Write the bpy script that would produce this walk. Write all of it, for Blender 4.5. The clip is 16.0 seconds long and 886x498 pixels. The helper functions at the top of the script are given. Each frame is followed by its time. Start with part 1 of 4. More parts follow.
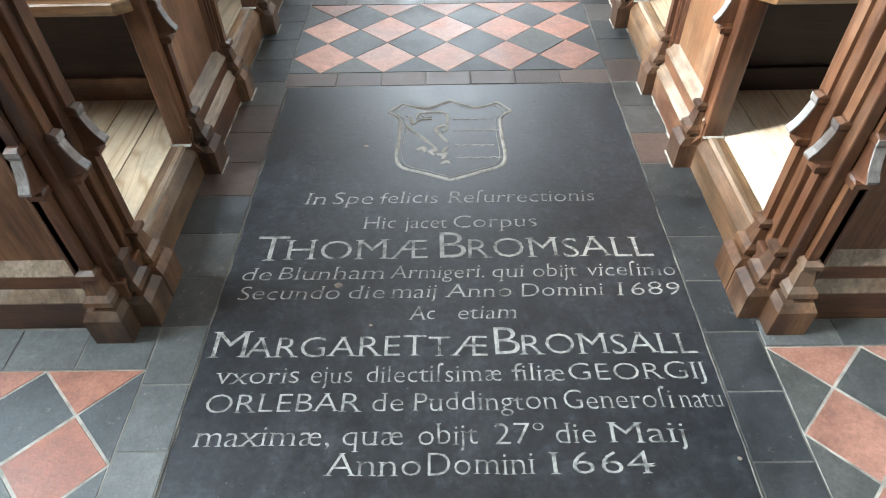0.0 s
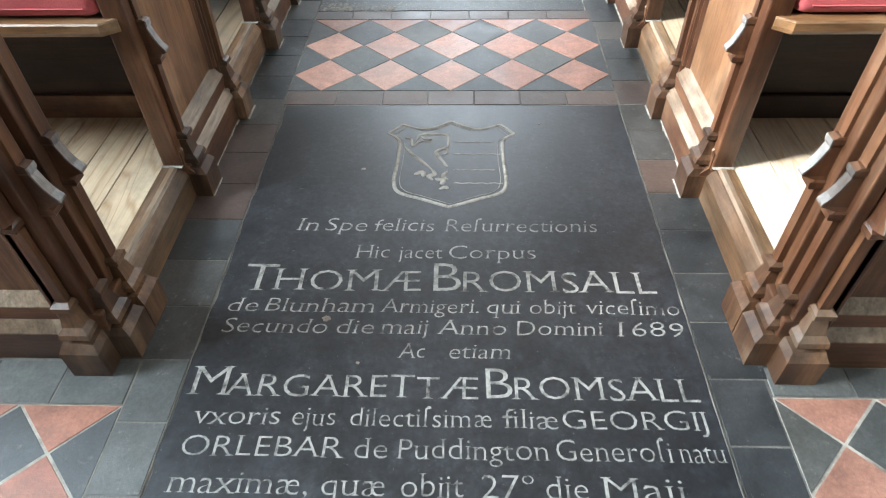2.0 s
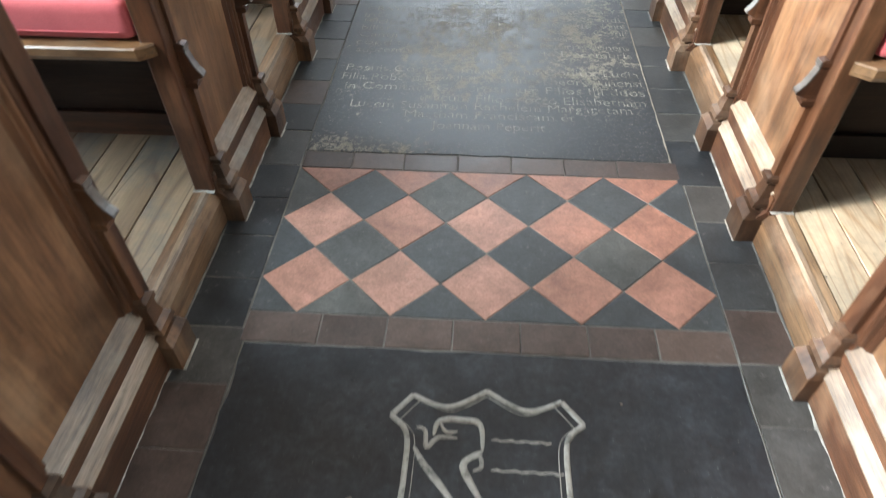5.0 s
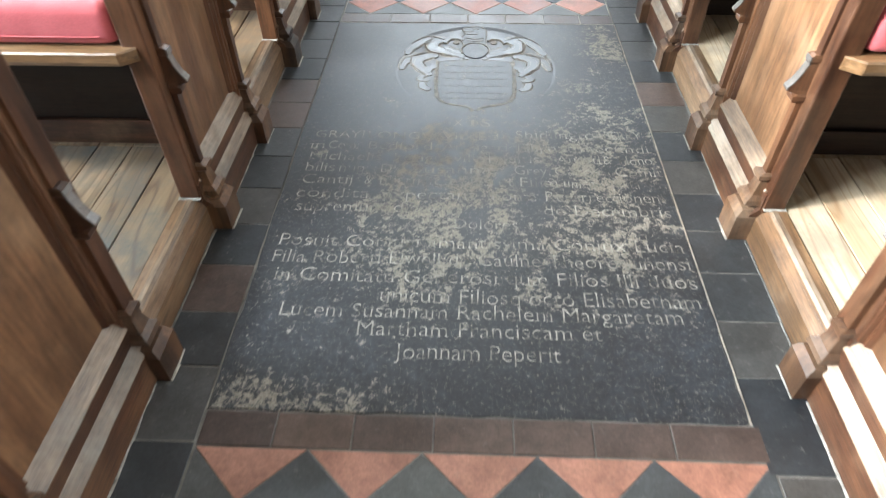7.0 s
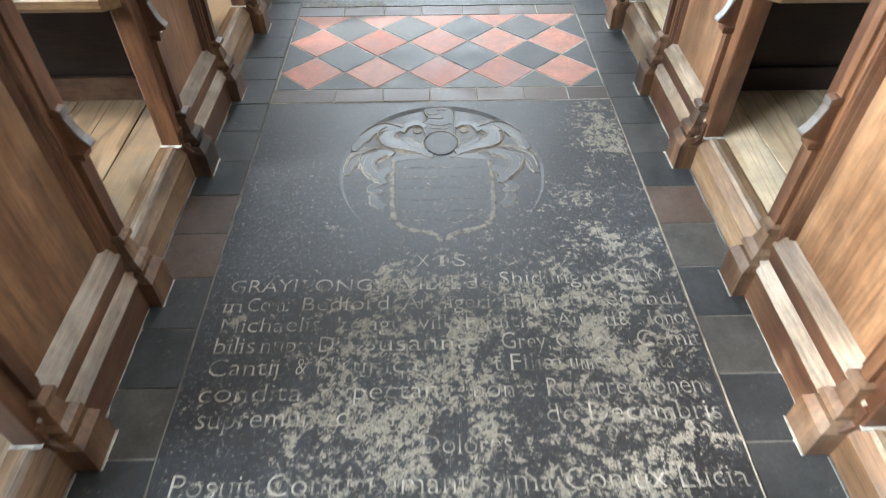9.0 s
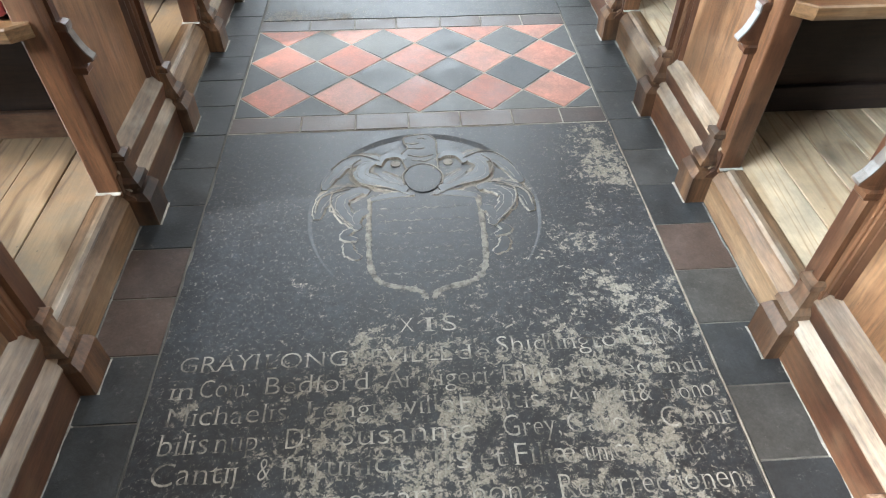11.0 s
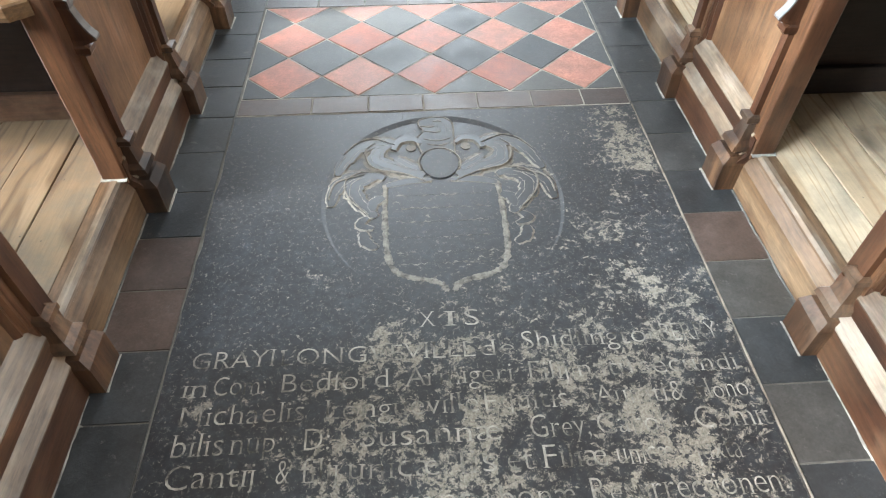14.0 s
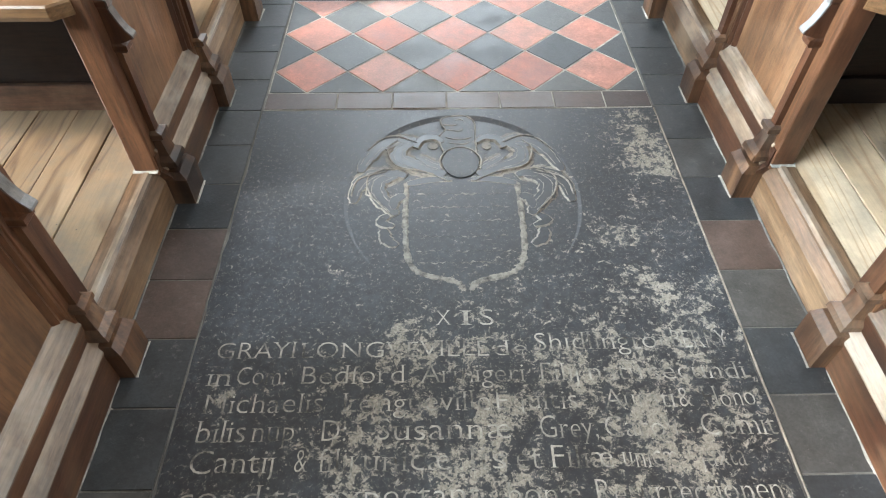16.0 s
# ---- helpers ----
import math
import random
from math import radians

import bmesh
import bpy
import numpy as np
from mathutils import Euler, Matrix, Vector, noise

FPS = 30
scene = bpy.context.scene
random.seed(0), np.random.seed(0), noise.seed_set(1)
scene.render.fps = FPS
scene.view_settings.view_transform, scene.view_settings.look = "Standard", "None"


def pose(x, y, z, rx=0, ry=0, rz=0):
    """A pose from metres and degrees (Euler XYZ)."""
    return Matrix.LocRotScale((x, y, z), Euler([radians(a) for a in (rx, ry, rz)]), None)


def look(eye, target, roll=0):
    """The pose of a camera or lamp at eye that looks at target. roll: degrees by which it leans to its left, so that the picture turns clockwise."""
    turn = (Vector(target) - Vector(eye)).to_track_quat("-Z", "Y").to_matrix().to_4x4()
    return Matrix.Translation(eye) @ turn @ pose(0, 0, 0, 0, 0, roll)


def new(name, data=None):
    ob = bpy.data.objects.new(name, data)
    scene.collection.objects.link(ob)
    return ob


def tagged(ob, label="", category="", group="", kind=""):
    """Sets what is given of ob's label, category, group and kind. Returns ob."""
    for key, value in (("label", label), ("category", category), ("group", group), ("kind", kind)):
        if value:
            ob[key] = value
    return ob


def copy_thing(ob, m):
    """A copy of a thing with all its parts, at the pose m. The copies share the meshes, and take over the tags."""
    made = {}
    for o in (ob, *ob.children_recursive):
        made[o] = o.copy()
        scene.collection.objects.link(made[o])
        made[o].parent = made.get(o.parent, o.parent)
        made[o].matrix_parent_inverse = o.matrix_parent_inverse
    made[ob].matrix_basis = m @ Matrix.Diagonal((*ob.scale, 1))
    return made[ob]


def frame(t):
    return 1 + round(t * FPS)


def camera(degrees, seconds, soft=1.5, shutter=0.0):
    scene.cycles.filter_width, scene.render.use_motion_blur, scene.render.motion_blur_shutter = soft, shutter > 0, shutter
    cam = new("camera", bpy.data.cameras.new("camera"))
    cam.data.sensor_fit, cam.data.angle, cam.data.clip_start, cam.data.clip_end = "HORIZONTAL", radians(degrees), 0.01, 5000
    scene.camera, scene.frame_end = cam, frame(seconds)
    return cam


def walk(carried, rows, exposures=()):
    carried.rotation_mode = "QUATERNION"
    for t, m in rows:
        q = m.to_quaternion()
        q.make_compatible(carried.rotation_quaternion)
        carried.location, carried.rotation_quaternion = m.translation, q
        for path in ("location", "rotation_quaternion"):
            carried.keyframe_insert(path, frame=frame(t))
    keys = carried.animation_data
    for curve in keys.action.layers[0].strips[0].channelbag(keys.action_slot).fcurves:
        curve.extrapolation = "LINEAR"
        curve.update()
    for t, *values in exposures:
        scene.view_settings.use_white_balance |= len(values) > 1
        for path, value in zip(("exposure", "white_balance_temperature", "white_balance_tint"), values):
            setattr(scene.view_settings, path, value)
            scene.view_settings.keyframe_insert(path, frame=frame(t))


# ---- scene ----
cam = camera(70.3, 16.0, soft=1.1, shutter=0.5)
PATH = [
    (0, (0.003, 0.029, 1.203), (-0.015, 1.44, -0.215), -1.3),
    (0.5, (0.008, 0.042, 1.209), (-0.024, 1.459, -0.202), -1.5),
    (1, (0.028, 0.069, 1.208), (-0.014, 1.487, -0.202), -1.5),
    (1.5, (0.04, 0.086, 1.207), (-0.006, 1.508, -0.199), -1.4),
    (2, (0.051, 0.128, 1.208), (-0.008, 1.547, -0.2), -1.3),
    (2.5, (0.013, 0.231, 1.205), (-0.066, 1.647, -0.206), -1.0),
    (3, (-0.006, 0.405, 1.225), (-0.11, 1.826, -0.178), -1.3),
    (3.2, (-0.017, 0.451, 1.224), (-0.118, 1.877, -0.174), -1.2),
    (5.3, (-0.038, 1.327, 1.252), (-0.134, 2.726, -0.175), -0.4),
    (5.5, (-0.047, 1.412, 1.262), (-0.147, 2.818, -0.156), -0.6),
    (6, (-0.053, 1.639, 1.252), (-0.148, 3.058, -0.154), -0.9),
    (6.5, (-0.047, 1.918, 1.245), (-0.119, 3.328, -0.172), -0.7),
    (7, (-0.036, 2.125, 1.216), (-0.101, 3.545, -0.191), -0.6),
    (7.5, (-0.057, 2.363, 1.202), (-0.096, 3.784, -0.205), -0.1),
    (8, (-0.079, 2.512, 1.199), (-0.094, 3.941, -0.2), 0.1),
    (8.5, (-0.068, 2.634, 1.188), (-0.055, 4.063, -0.212), -0.3),
    (9, (-0.031, 2.835, 1.177), (-0.006, 4.25, -0.236), -0.3),
    (9.5, (-0.03, 2.938, 1.163), (0.006, 4.36, -0.242), 0.1),
    (12, (-0.055, 3.14, 1.099), (0.079, 4.53, -0.333), 0.1),
    (12.5, (-0.065, 3.146, 1.101), (0.082, 4.525, -0.341), 0.4),
    (13, (-0.074, 3.165, 1.086), (0.065, 4.531, -0.368), 0.3),
    (13.5, (-0.087, 3.173, 1.085), (0.034, 4.534, -0.376), 0.5),
    (14, (-0.08, 3.164, 1.09), (0.005, 4.522, -0.376), 0.1),
    (14.5, (-0.087, 3.161, 1.095), (-0.013, 4.507, -0.382), 0.4),
    (15, (-0.099, 3.161, 1.111), (-0.046, 4.501, -0.373), 0.2),
    (15.5, (-0.083, 3.167, 1.119), (-0.051, 4.498, -0.374), -0.1),
    (16, (-0.081, 3.165, 1.14), (-0.054, 4.49, -0.358), 0.2),
]
walk(cam, [(t, look(eye, target, roll)) for t, eye, target, roll in PATH],
     exposures=[(0.0, 2.85), (1.5, 2.85), (3.0, 2.75), (5.5, 2.66), (6.4, 3.0), (7.2, 3.0), (9.5, 3.03), (12.0, 3.12), (16.0, 3.12)])

# ---- world, daylight and lamps ----
world = bpy.data.worlds.new("overcast_sky")
scene.world = world
world.use_nodes = True
wn = world.node_tree
sky = wn.nodes.new("ShaderNodeTexSky")
sky.sky_type = "NISHITA"
sky.sun_disc = False
sky.sun_elevation = radians(29.7)
sky.sun_rotation = radians(-105)
wn.links.new(sky.outputs["Color"], wn.nodes["Background"].inputs["Color"])
wn.nodes["Background"].inputs["Strength"].default_value = 0.1

sun_data = bpy.data.lights.new("sun", "SUN")
sun_data.energy, sun_data.angle, sun_data.color = 1.6, radians(6.0), (1.0, 0.98, 0.94)
sun = new("sun", sun_data)
sun.matrix_world = look((-9.0, -2.0, 5.92), (0.9, 0.5, 0.1))

# windows, none in view: wall, centre along the wall, sill, head, width, watts
NAVE_W, NAVE_S, NAVE_N, NAVE_H = 5.2, -7.0, 13.0, 8.6
# The later west windows and the east ones are assumed, added for fill light.
WINDOWS = [
    ("west", 0.76, 3.25, 5.4, 2.6, 290), ("west", 3.5, 1.6, 3.3, 2.3, 250), ("west", 8.2, 1.6, 3.3, 2.4, 165),
    ("east", 0.3, 2.4, 5.6, 1.6, 18), ("east", 4.6, 2.4, 5.6, 1.6, 33), ("east", 9.0, 2.4, 5.6, 1.6, 25),
    ("north", 0.0, 3.0, 7.4, 3.2, 105),
]
for wall, c, z0, z1, wide, watts in WINDOWS:
    data = bpy.data.lights.new("window_daylight", "AREA")
    data.shape, data.size, data.size_y = "RECTANGLE", wide - 0.1, z1 - z0 - 0.1
    data.energy, data.color = watts, (0.84, 0.93, 1.0) if wall == "north" else (0.735, 0.887, 1.0)
    lamp = new("window_daylight", data)
    zc = (z0 + z1) / 2
    if wall == "west":
        lamp.matrix_world = look((-NAVE_W - 0.3, c, zc), (0, c, zc))
    elif wall == "east":
        lamp.matrix_world = look((NAVE_W + 0.3, c, zc), (0, c, zc))
    else:
        lamp.matrix_world = look((c, NAVE_N + 0.3, zc), (c, 0, zc))


# ---- materials ----
def ramp(nt, fac, stops):
    node = nt.nodes.new("ShaderNodeValToRGB")
    while len(node.color_ramp.elements) < len(stops):
        node.color_ramp.elements.new(0.5)
    for el, (p, c) in zip(node.color_ramp.elements, stops):
        el.position = p
        el.color = (*c, 1) if len(c) == 3 else c
    nt.links.new(fac, node.inputs["Fac"])
    return node.outputs["Color"]


def grey(v):
    return (v, v, v)


def coords(nt, scale=(1, 1, 1), spread=7.0):
    """Object coordinates, moved by the object's own random number so that repeats differ."""
    tc, info = nt.nodes.new("ShaderNodeTexCoord"), nt.nodes.new("ShaderNodeObjectInfo")
    mul = nt.nodes.new("ShaderNodeMath")
    mul.operation, mul.inputs[1].default_value = "MULTIPLY", spread
    add, mp = nt.nodes.new("ShaderNodeVectorMath"), nt.nodes.new("ShaderNodeMapping")
    nt.links.new(info.outputs["Random"], mul.inputs[0])
    nt.links.new(tc.outputs["Object"], add.inputs[0])
    nt.links.new(mul.outputs[0], add.inputs[1])
    nt.links.new(add.outputs[0], mp.inputs["Vector"])
    mp.inputs["Scale"].default_value = scale
    return mp.outputs["Vector"]


def noise_tex(nt, vec, scale, detail=6, rough=0.6, distortion=0.0):
    n = nt.nodes.new("ShaderNodeTexNoise")
    n.inputs["Scale"].default_value, n.inputs["Detail"].default_value = scale, detail
    n.inputs["Roughness"].default_value, n.inputs["Distortion"].default_value = rough, distortion
    nt.links.new(vec, n.inputs["Vector"])
    return n.outputs["Fac"]


def mix(nt, fac, a, b, blend="MIX"):
    m = nt.nodes.new("ShaderNodeMix")
    m.data_type, m.blend_type = "RGBA", blend
    for value, sock in ((fac, m.inputs[0]), (a, m.inputs[6]), (b, m.inputs[7])):
        if isinstance(value, bpy.types.NodeSocket):
            nt.links.new(value, sock)
        elif isinstance(value, tuple):
            sock.default_value = (*value, 1)
        else:
            sock.default_value = value
    return m.outputs[2]


def maths(nt, op, a, b):
    m = nt.nodes.new("ShaderNodeMath")
    m.operation = op
    for value, sock in ((a, m.inputs[0]), (b, m.inputs[1])):
        if isinstance(value, bpy.types.NodeSocket):
            nt.links.new(value, sock)
        else:
            sock.default_value = value
    return m.outputs[0]


def material(name):
    m = bpy.data.materials.new(name)
    m.use_nodes = True
    return m, m.node_tree, m.node_tree.nodes["Principled BSDF"]


def finish(nt, bsdf, colour, rough, height=None, depth=0.002, strength=0.6):
    for value, key in ((colour, "Base Color"), (rough, "Roughness")):
        if isinstance(value, bpy.types.NodeSocket):
            nt.links.new(value, bsdf.inputs[key])
        elif isinstance(value, tuple):
            bsdf.inputs[key].default_value = (*value, 1)
        else:
            bsdf.inputs[key].default_value = value
    if height is not None:
        b = nt.nodes.new("ShaderNodeBump")
        b.inputs["Distance"].default_value, b.inputs["Strength"].default_value = depth, strength
        nt.links.new(height, b.inputs["Height"])
        nt.links.new(b.outputs["Normal"], bsdf.inputs["Normal"])


def wood(name, axis, dark, mid, light, rough=(0.35, 0.6), wear=0.35, worn=(0.4, 0.27, 0.16), knots=False, ring=0.35):
    """Wood with its grain along the axis 0, 1 or 2."""
    m, nt, bsdf = material(name)
    sc = [1.0, 1.0, 1.0]
    sc[axis] = 0.09
    vec = coords(nt, tuple(sc))
    plain = coords(nt)
    warp = noise_tex(nt, vec, 9, 4, 0.55, 0.8)
    fine = noise_tex(nt, vec, 110, 5, 0.7)
    base = ramp(nt, warp, [(0.28, dark), (0.5, mid), (0.72, light)])
    rings = maths(nt, "PINGPONG", maths(nt, "MULTIPLY", noise_tex(nt, vec, 5, 2, 0.45, 0.5), 9.0), 0.5)
    base = mix(nt, ring, base, ramp(nt, rings, [(0.04, grey(0.5)), (0.22, grey(1.08))]), "MULTIPLY")
    streak = ramp(nt, fine, [(0.3, grey(0.5)), (0.62, grey(1.18))])
    col = mix(nt, 1.0, base, streak, "MULTIPLY")
    blot = noise_tex(nt, plain, 5, 5, 0.65)
    col = mix(nt, maths(nt, "MULTIPLY", ramp(nt, blot, [(0.5, grey(0)), (0.75, grey(1))]), wear), col, worn)
    soil = noise_tex(nt, plain, 2.3, 6, 0.7)
    col = mix(nt, 0.85, col, ramp(nt, soil, [(0.3, grey(0.35)), (0.54, grey(1.0)), (0.75, grey(1.22))]), "MULTIPLY")
    spots = noise_tex(nt, plain, 55, 4, 0.7)
    col = mix(nt, ramp(nt, spots, [(0.66, grey(0)), (0.74, grey(0.55))]), col, tuple(c * 0.4 for c in dark))
    if knots:
        vo = nt.nodes.new("ShaderNodeTexVoronoi")
        vo.inputs["Scale"].default_value = 3.1
        ks = [1.6, 1.6, 1.6]
        ks[axis] = 1.0
        nt.links.new(coords(nt, tuple(ks)), vo.inputs["Vector"])
        col = mix(nt, ramp(nt, vo.outputs["Distance"], [(0.03, grey(0.85)), (0.09, grey(0))]), col, (0.09, 0.04, 0.015))
        dust = noise_tex(nt, plain, 3.0, 6, 0.7)
        col = mix(nt, ramp(nt, dust, [(0.46, grey(0)), (0.7, grey(0.6))]), col, (0.13, 0.12, 0.1))
    rg = ramp(nt, blot, [(0.3, grey(rough[0])), (0.7, grey(rough[1]))])
    hgt = maths(nt, "ADD", fine, maths(nt, "MULTIPLY", warp, 0.8))
    finish(nt, bsdf, col, rg, hgt, 0.0012, 0.5)
    return m


OAK_D, OAK_M, OAK_L = (0.03, 0.0115, 0.006), (0.074, 0.029, 0.0135), (0.15, 0.067, 0.031)
oak_v = wood("oak_upright", 2, OAK_D, OAK_M, OAK_L, rough=(0.28, 0.48), wear=0.22, worn=(0.27, 0.145, 0.07))
oak_y = wood("oak_along_aisle", 1, OAK_D, OAK_M, OAK_L, wear=0.35, worn=(0.27, 0.16, 0.085))
oak_seat = wood("oak_seat", 0, (0.09, 0.042, 0.018), (0.165, 0.086, 0.038), (0.25, 0.142, 0.068), rough=(0.28, 0.45))
oak_x = wood("oak_across", 0, OAK_D, OAK_M, OAK_L)
oak_panel = wood("oak_panel", 2, (0.09, 0.038, 0.018), (0.165, 0.078, 0.036), (0.245, 0.13, 0.065), rough=(0.3, 0.5), wear=0.45, worn=(0.31, 0.19, 0.11))
# Near-black because the shade under the seats is put into its colour.
oak_shaded = wood("oak_shaded", 0, (0.012, 0.006, 0.004), (0.02, 0.009, 0.0055), (0.034, 0.016, 0.009), rough=(0.6, 0.8), wear=0.0)
# Paler oak for up-facing edges: dust, wear, and sky sheen in the colour.
oak_dust_sheen = wood("oak_dust_sheen", 1, (0.11, 0.064, 0.036), (0.2, 0.137, 0.09), (0.3, 0.23, 0.17), wear=0.6, worn=(0.32, 0.285, 0.24))
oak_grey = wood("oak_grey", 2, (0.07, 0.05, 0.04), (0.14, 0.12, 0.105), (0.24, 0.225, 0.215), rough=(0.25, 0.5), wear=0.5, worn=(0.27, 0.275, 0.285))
oak_base = wood("oak_base", 2, (0.016, 0.008, 0.005), (0.07, 0.032, 0.015), (0.19, 0.096, 0.046), wear=0.4, worn=(0.32, 0.23, 0.155))
sill_oak = wood("oak_sill", 1, (0.06, 0.03, 0.014), (0.14, 0.076, 0.038), (0.25, 0.155, 0.087), wear=0.45, worn=(0.33, 0.235, 0.155))


def softwood(name, dark, mid, light, grime):
    """Scrubbed deal boards along y: broad quiet figure, a few dark growth lines, knots, brown stains, nail holes and grey grime."""
    m, nt, bsdf = material(name)
    vec, plain = coords(nt, (1.0, 0.07, 1.0)), coords(nt)
    figure = noise_tex(nt, vec, 6, 4, 0.5, 0.6)
    col = ramp(nt, figure, [(0.3, mid), (0.6, light)])
    vo = nt.nodes.new("ShaderNodeTexVoronoi")
    vo.inputs["Scale"].default_value = 2.6
    nt.links.new(coords(nt, (1.5, 0.8, 1.5)), vo.inputs["Vector"])
    knot = vo.outputs["Distance"]
    lines = maths(nt, "PINGPONG", maths(nt, "ADD", maths(nt, "MULTIPLY", noise_tex(nt, vec, 7, 2, 0.4, 0.3), 11.0), maths(nt, "MULTIPLY", knot, 1.6)), 0.5)
    col = mix(nt, 0.55, col, ramp(nt, lines, [(0.02, tuple(c * 1.6 for c in mid)), (0.16, grey(1.0))]), "MULTIPLY")
    fine = noise_tex(nt, coords(nt, (1.0, 0.05, 1.0)), 150, 4, 0.7)
    col = mix(nt, 0.45, col, ramp(nt, fine, [(0.3, grey(0.6)), (0.6, grey(1.12))]), "MULTIPLY")
    col = mix(nt, ramp(nt, knot, [(0.02, grey(0.9)), (0.05, grey(0.55)), (0.12, grey(0))]), col, tuple(c * 0.55 for c in dark))
    stain = noise_tex(nt, coords(nt, (1.0, 0.35, 1.0)), 4, 5, 0.65, 0.4)
    col = mix(nt, ramp(nt, stain, [(0.52, grey(0)), (0.72, grey(0.75))]), col, dark)
    dirt = noise_tex(nt, plain, 2.6, 7, 0.75)
    col = mix(nt, ramp(nt, dirt, [(0.47, grey(0)), (0.66, grey(grime))]), col, (0.085, 0.085, 0.078))
    dots = noise_tex(nt, plain, 48, 3, 0.6)
    col = mix(nt, ramp(nt, dots, [(0.72, grey(0)), (0.76, grey(0.8))]), col, (0.03, 0.024, 0.02))
    finish(nt, bsdf, col, ramp(nt, dirt, [(0.35, grey(0.5)), (0.7, grey(0.34))]), maths(nt, "ADD", fine, lines), 0.0012, 0.4)
    return m


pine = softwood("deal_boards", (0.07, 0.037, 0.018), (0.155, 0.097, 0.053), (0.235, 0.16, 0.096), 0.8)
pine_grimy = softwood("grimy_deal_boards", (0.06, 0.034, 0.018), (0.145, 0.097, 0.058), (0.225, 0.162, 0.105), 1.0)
# Lit copies of the deal: pale scrubbed wood plus sunlight put into the colour.
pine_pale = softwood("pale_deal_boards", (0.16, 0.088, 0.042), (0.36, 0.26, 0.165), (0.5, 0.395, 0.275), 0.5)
pine_sunlit = softwood("sunlit_deal_boards", (0.26, 0.17, 0.1), (0.52, 0.42, 0.3), (0.68, 0.59, 0.47), 0.15)

# centre along and across the stone, reach, amount
WORN_PATCHES = [(0.08, 0.74, 0.5, 0.5, 0.12), (-0.22, 0.48, 0.45, 0.45, 0.13), (0.47, 0.85, 0.3, 0.75, 0.11), (0.52, 1.75, 0.22, 0.35, 0.15),
                (-0.45, 0.03, 0.45, 0.12, 0.2), (0.35, 0.45, 0.4, 0.35, 0.07), (-0.3, 0.85, 0.45, 0.3, 0.06), (-0.05, 1.08, 0.8, 0.32, 0.085), (0.42, 1.3, 0.42, 0.65, 0.06),
                (-0.45, 1.75, 0.5, 0.5, -0.12), (-0.1, 0.12, 0.5, 0.12, -0.1)]


def black_marble(name, flake, flake_at):
    m, nt, bsdf = material(name)
    vec = coords(nt, spread=0.0)
    cloud = noise_tex(nt, vec, 2.4, 6, 0.6, 0.3)
    fine = noise_tex(nt, vec, 60, 5, 0.7)
    col = ramp(nt, cloud, [(0.3, (0.008, 0.0098, 0.0125)), (0.7, (0.021, 0.024, 0.028))])
    col = mix(nt, 0.9, col, ramp(nt, fine, [(0.3, grey(0.45)), (0.7, grey(1.55))]), "MULTIPLY")
    pale = ramp(nt, noise_tex(nt, vec, 150, 4, 0.7), [(0.65, grey(0)), (0.72, grey(0.5))])
    col = mix(nt, pale, col, (0.24, 0.24, 0.23))
    mottle = noise_tex(nt, vec, 17, 6, 0.75, 0.5)
    col = mix(nt, 0.9, col, ramp(nt, mottle, [(0.3, grey(0.55)), (0.52, grey(1.0)), (0.72, grey(1.9))]), "MULTIPLY")
    pits = ramp(nt, noise_tex(nt, vec, 75, 4, 0.6), [(0.29, grey(0.9)), (0.34, grey(0.0))])
    col = mix(nt, pits, col, grey(0.006))
    hgt = maths(nt, "SUBTRACT", fine, pits)
    rg = ramp(nt, mottle, [(0.25, grey(0.37 if flake else 0.3)), (0.75, grey(0.56 if flake else 0.48))])
    if flake > 0:
        big = noise_tex(nt, vec, 9, 5, 0.65, 0.8)
        scab = noise_tex(nt, vec, 54, 7, 0.74, 0.5)
        grit = noise_tex(nt, vec, 170, 5, 0.7, 0.8)
        total = maths(nt, "ADD", maths(nt, "MULTIPLY", big, 0.6), maths(nt, "ADD", maths(nt, "MULTIPLY", scab, 0.8), maths(nt, "MULTIPLY", grit, 0.2)))
        # the polish is lost in patches where feet have worn it
        for px, py, rx, ry, amp in WORN_PATCHES:
            mp, gr = nt.nodes.new("ShaderNodeMapping"), nt.nodes.new("ShaderNodeTexGradient")
            mp.inputs["Scale"].default_value = (1 / rx, 1 / ry, 1)
            mp.inputs["Location"].default_value = (-px / rx, -py / ry, 0)
            gr.gradient_type = "SPHERICAL"
            nt.links.new(vec, mp.inputs["Vector"])
            nt.links.new(mp.outputs["Vector"], gr.inputs["Vector"])
            total = maths(nt, "ADD", total, maths(nt, "MULTIPLY", gr.outputs["Fac"], amp))
        total = maths(nt, "MULTIPLY", total, 0.7)
        chips = ramp(nt, noise_tex(nt, vec, 95, 8, 0.85, 0.4), [(0.558, grey(0)), (0.63, grey(0.65))])
        mask = maths(nt, "MAXIMUM", ramp(nt, total, [(flake_at, grey(0)), (flake_at + 0.035, grey(0.9))]), chips)
        stone = ramp(nt, grit, [(0.35, (0.12, 0.108, 0.088)), (0.65, (0.33, 0.295, 0.24))])
        col = mix(nt, mask, col, stone)
        rg = mix(nt, mask, rg, grey(0.8))
        hgt = maths(nt, "SUBTRACT", fine, mask)
    finish(nt, bsdf, col, rg, hgt, 0.0012, 0.45)
    bsdf.inputs["Specular IOR Level"].default_value = 0.55
    return m


marble_a = black_marble("black_marble_polished", 0, 1)
marble_b = black_marble("black_marble_worn", 1, 0.661)


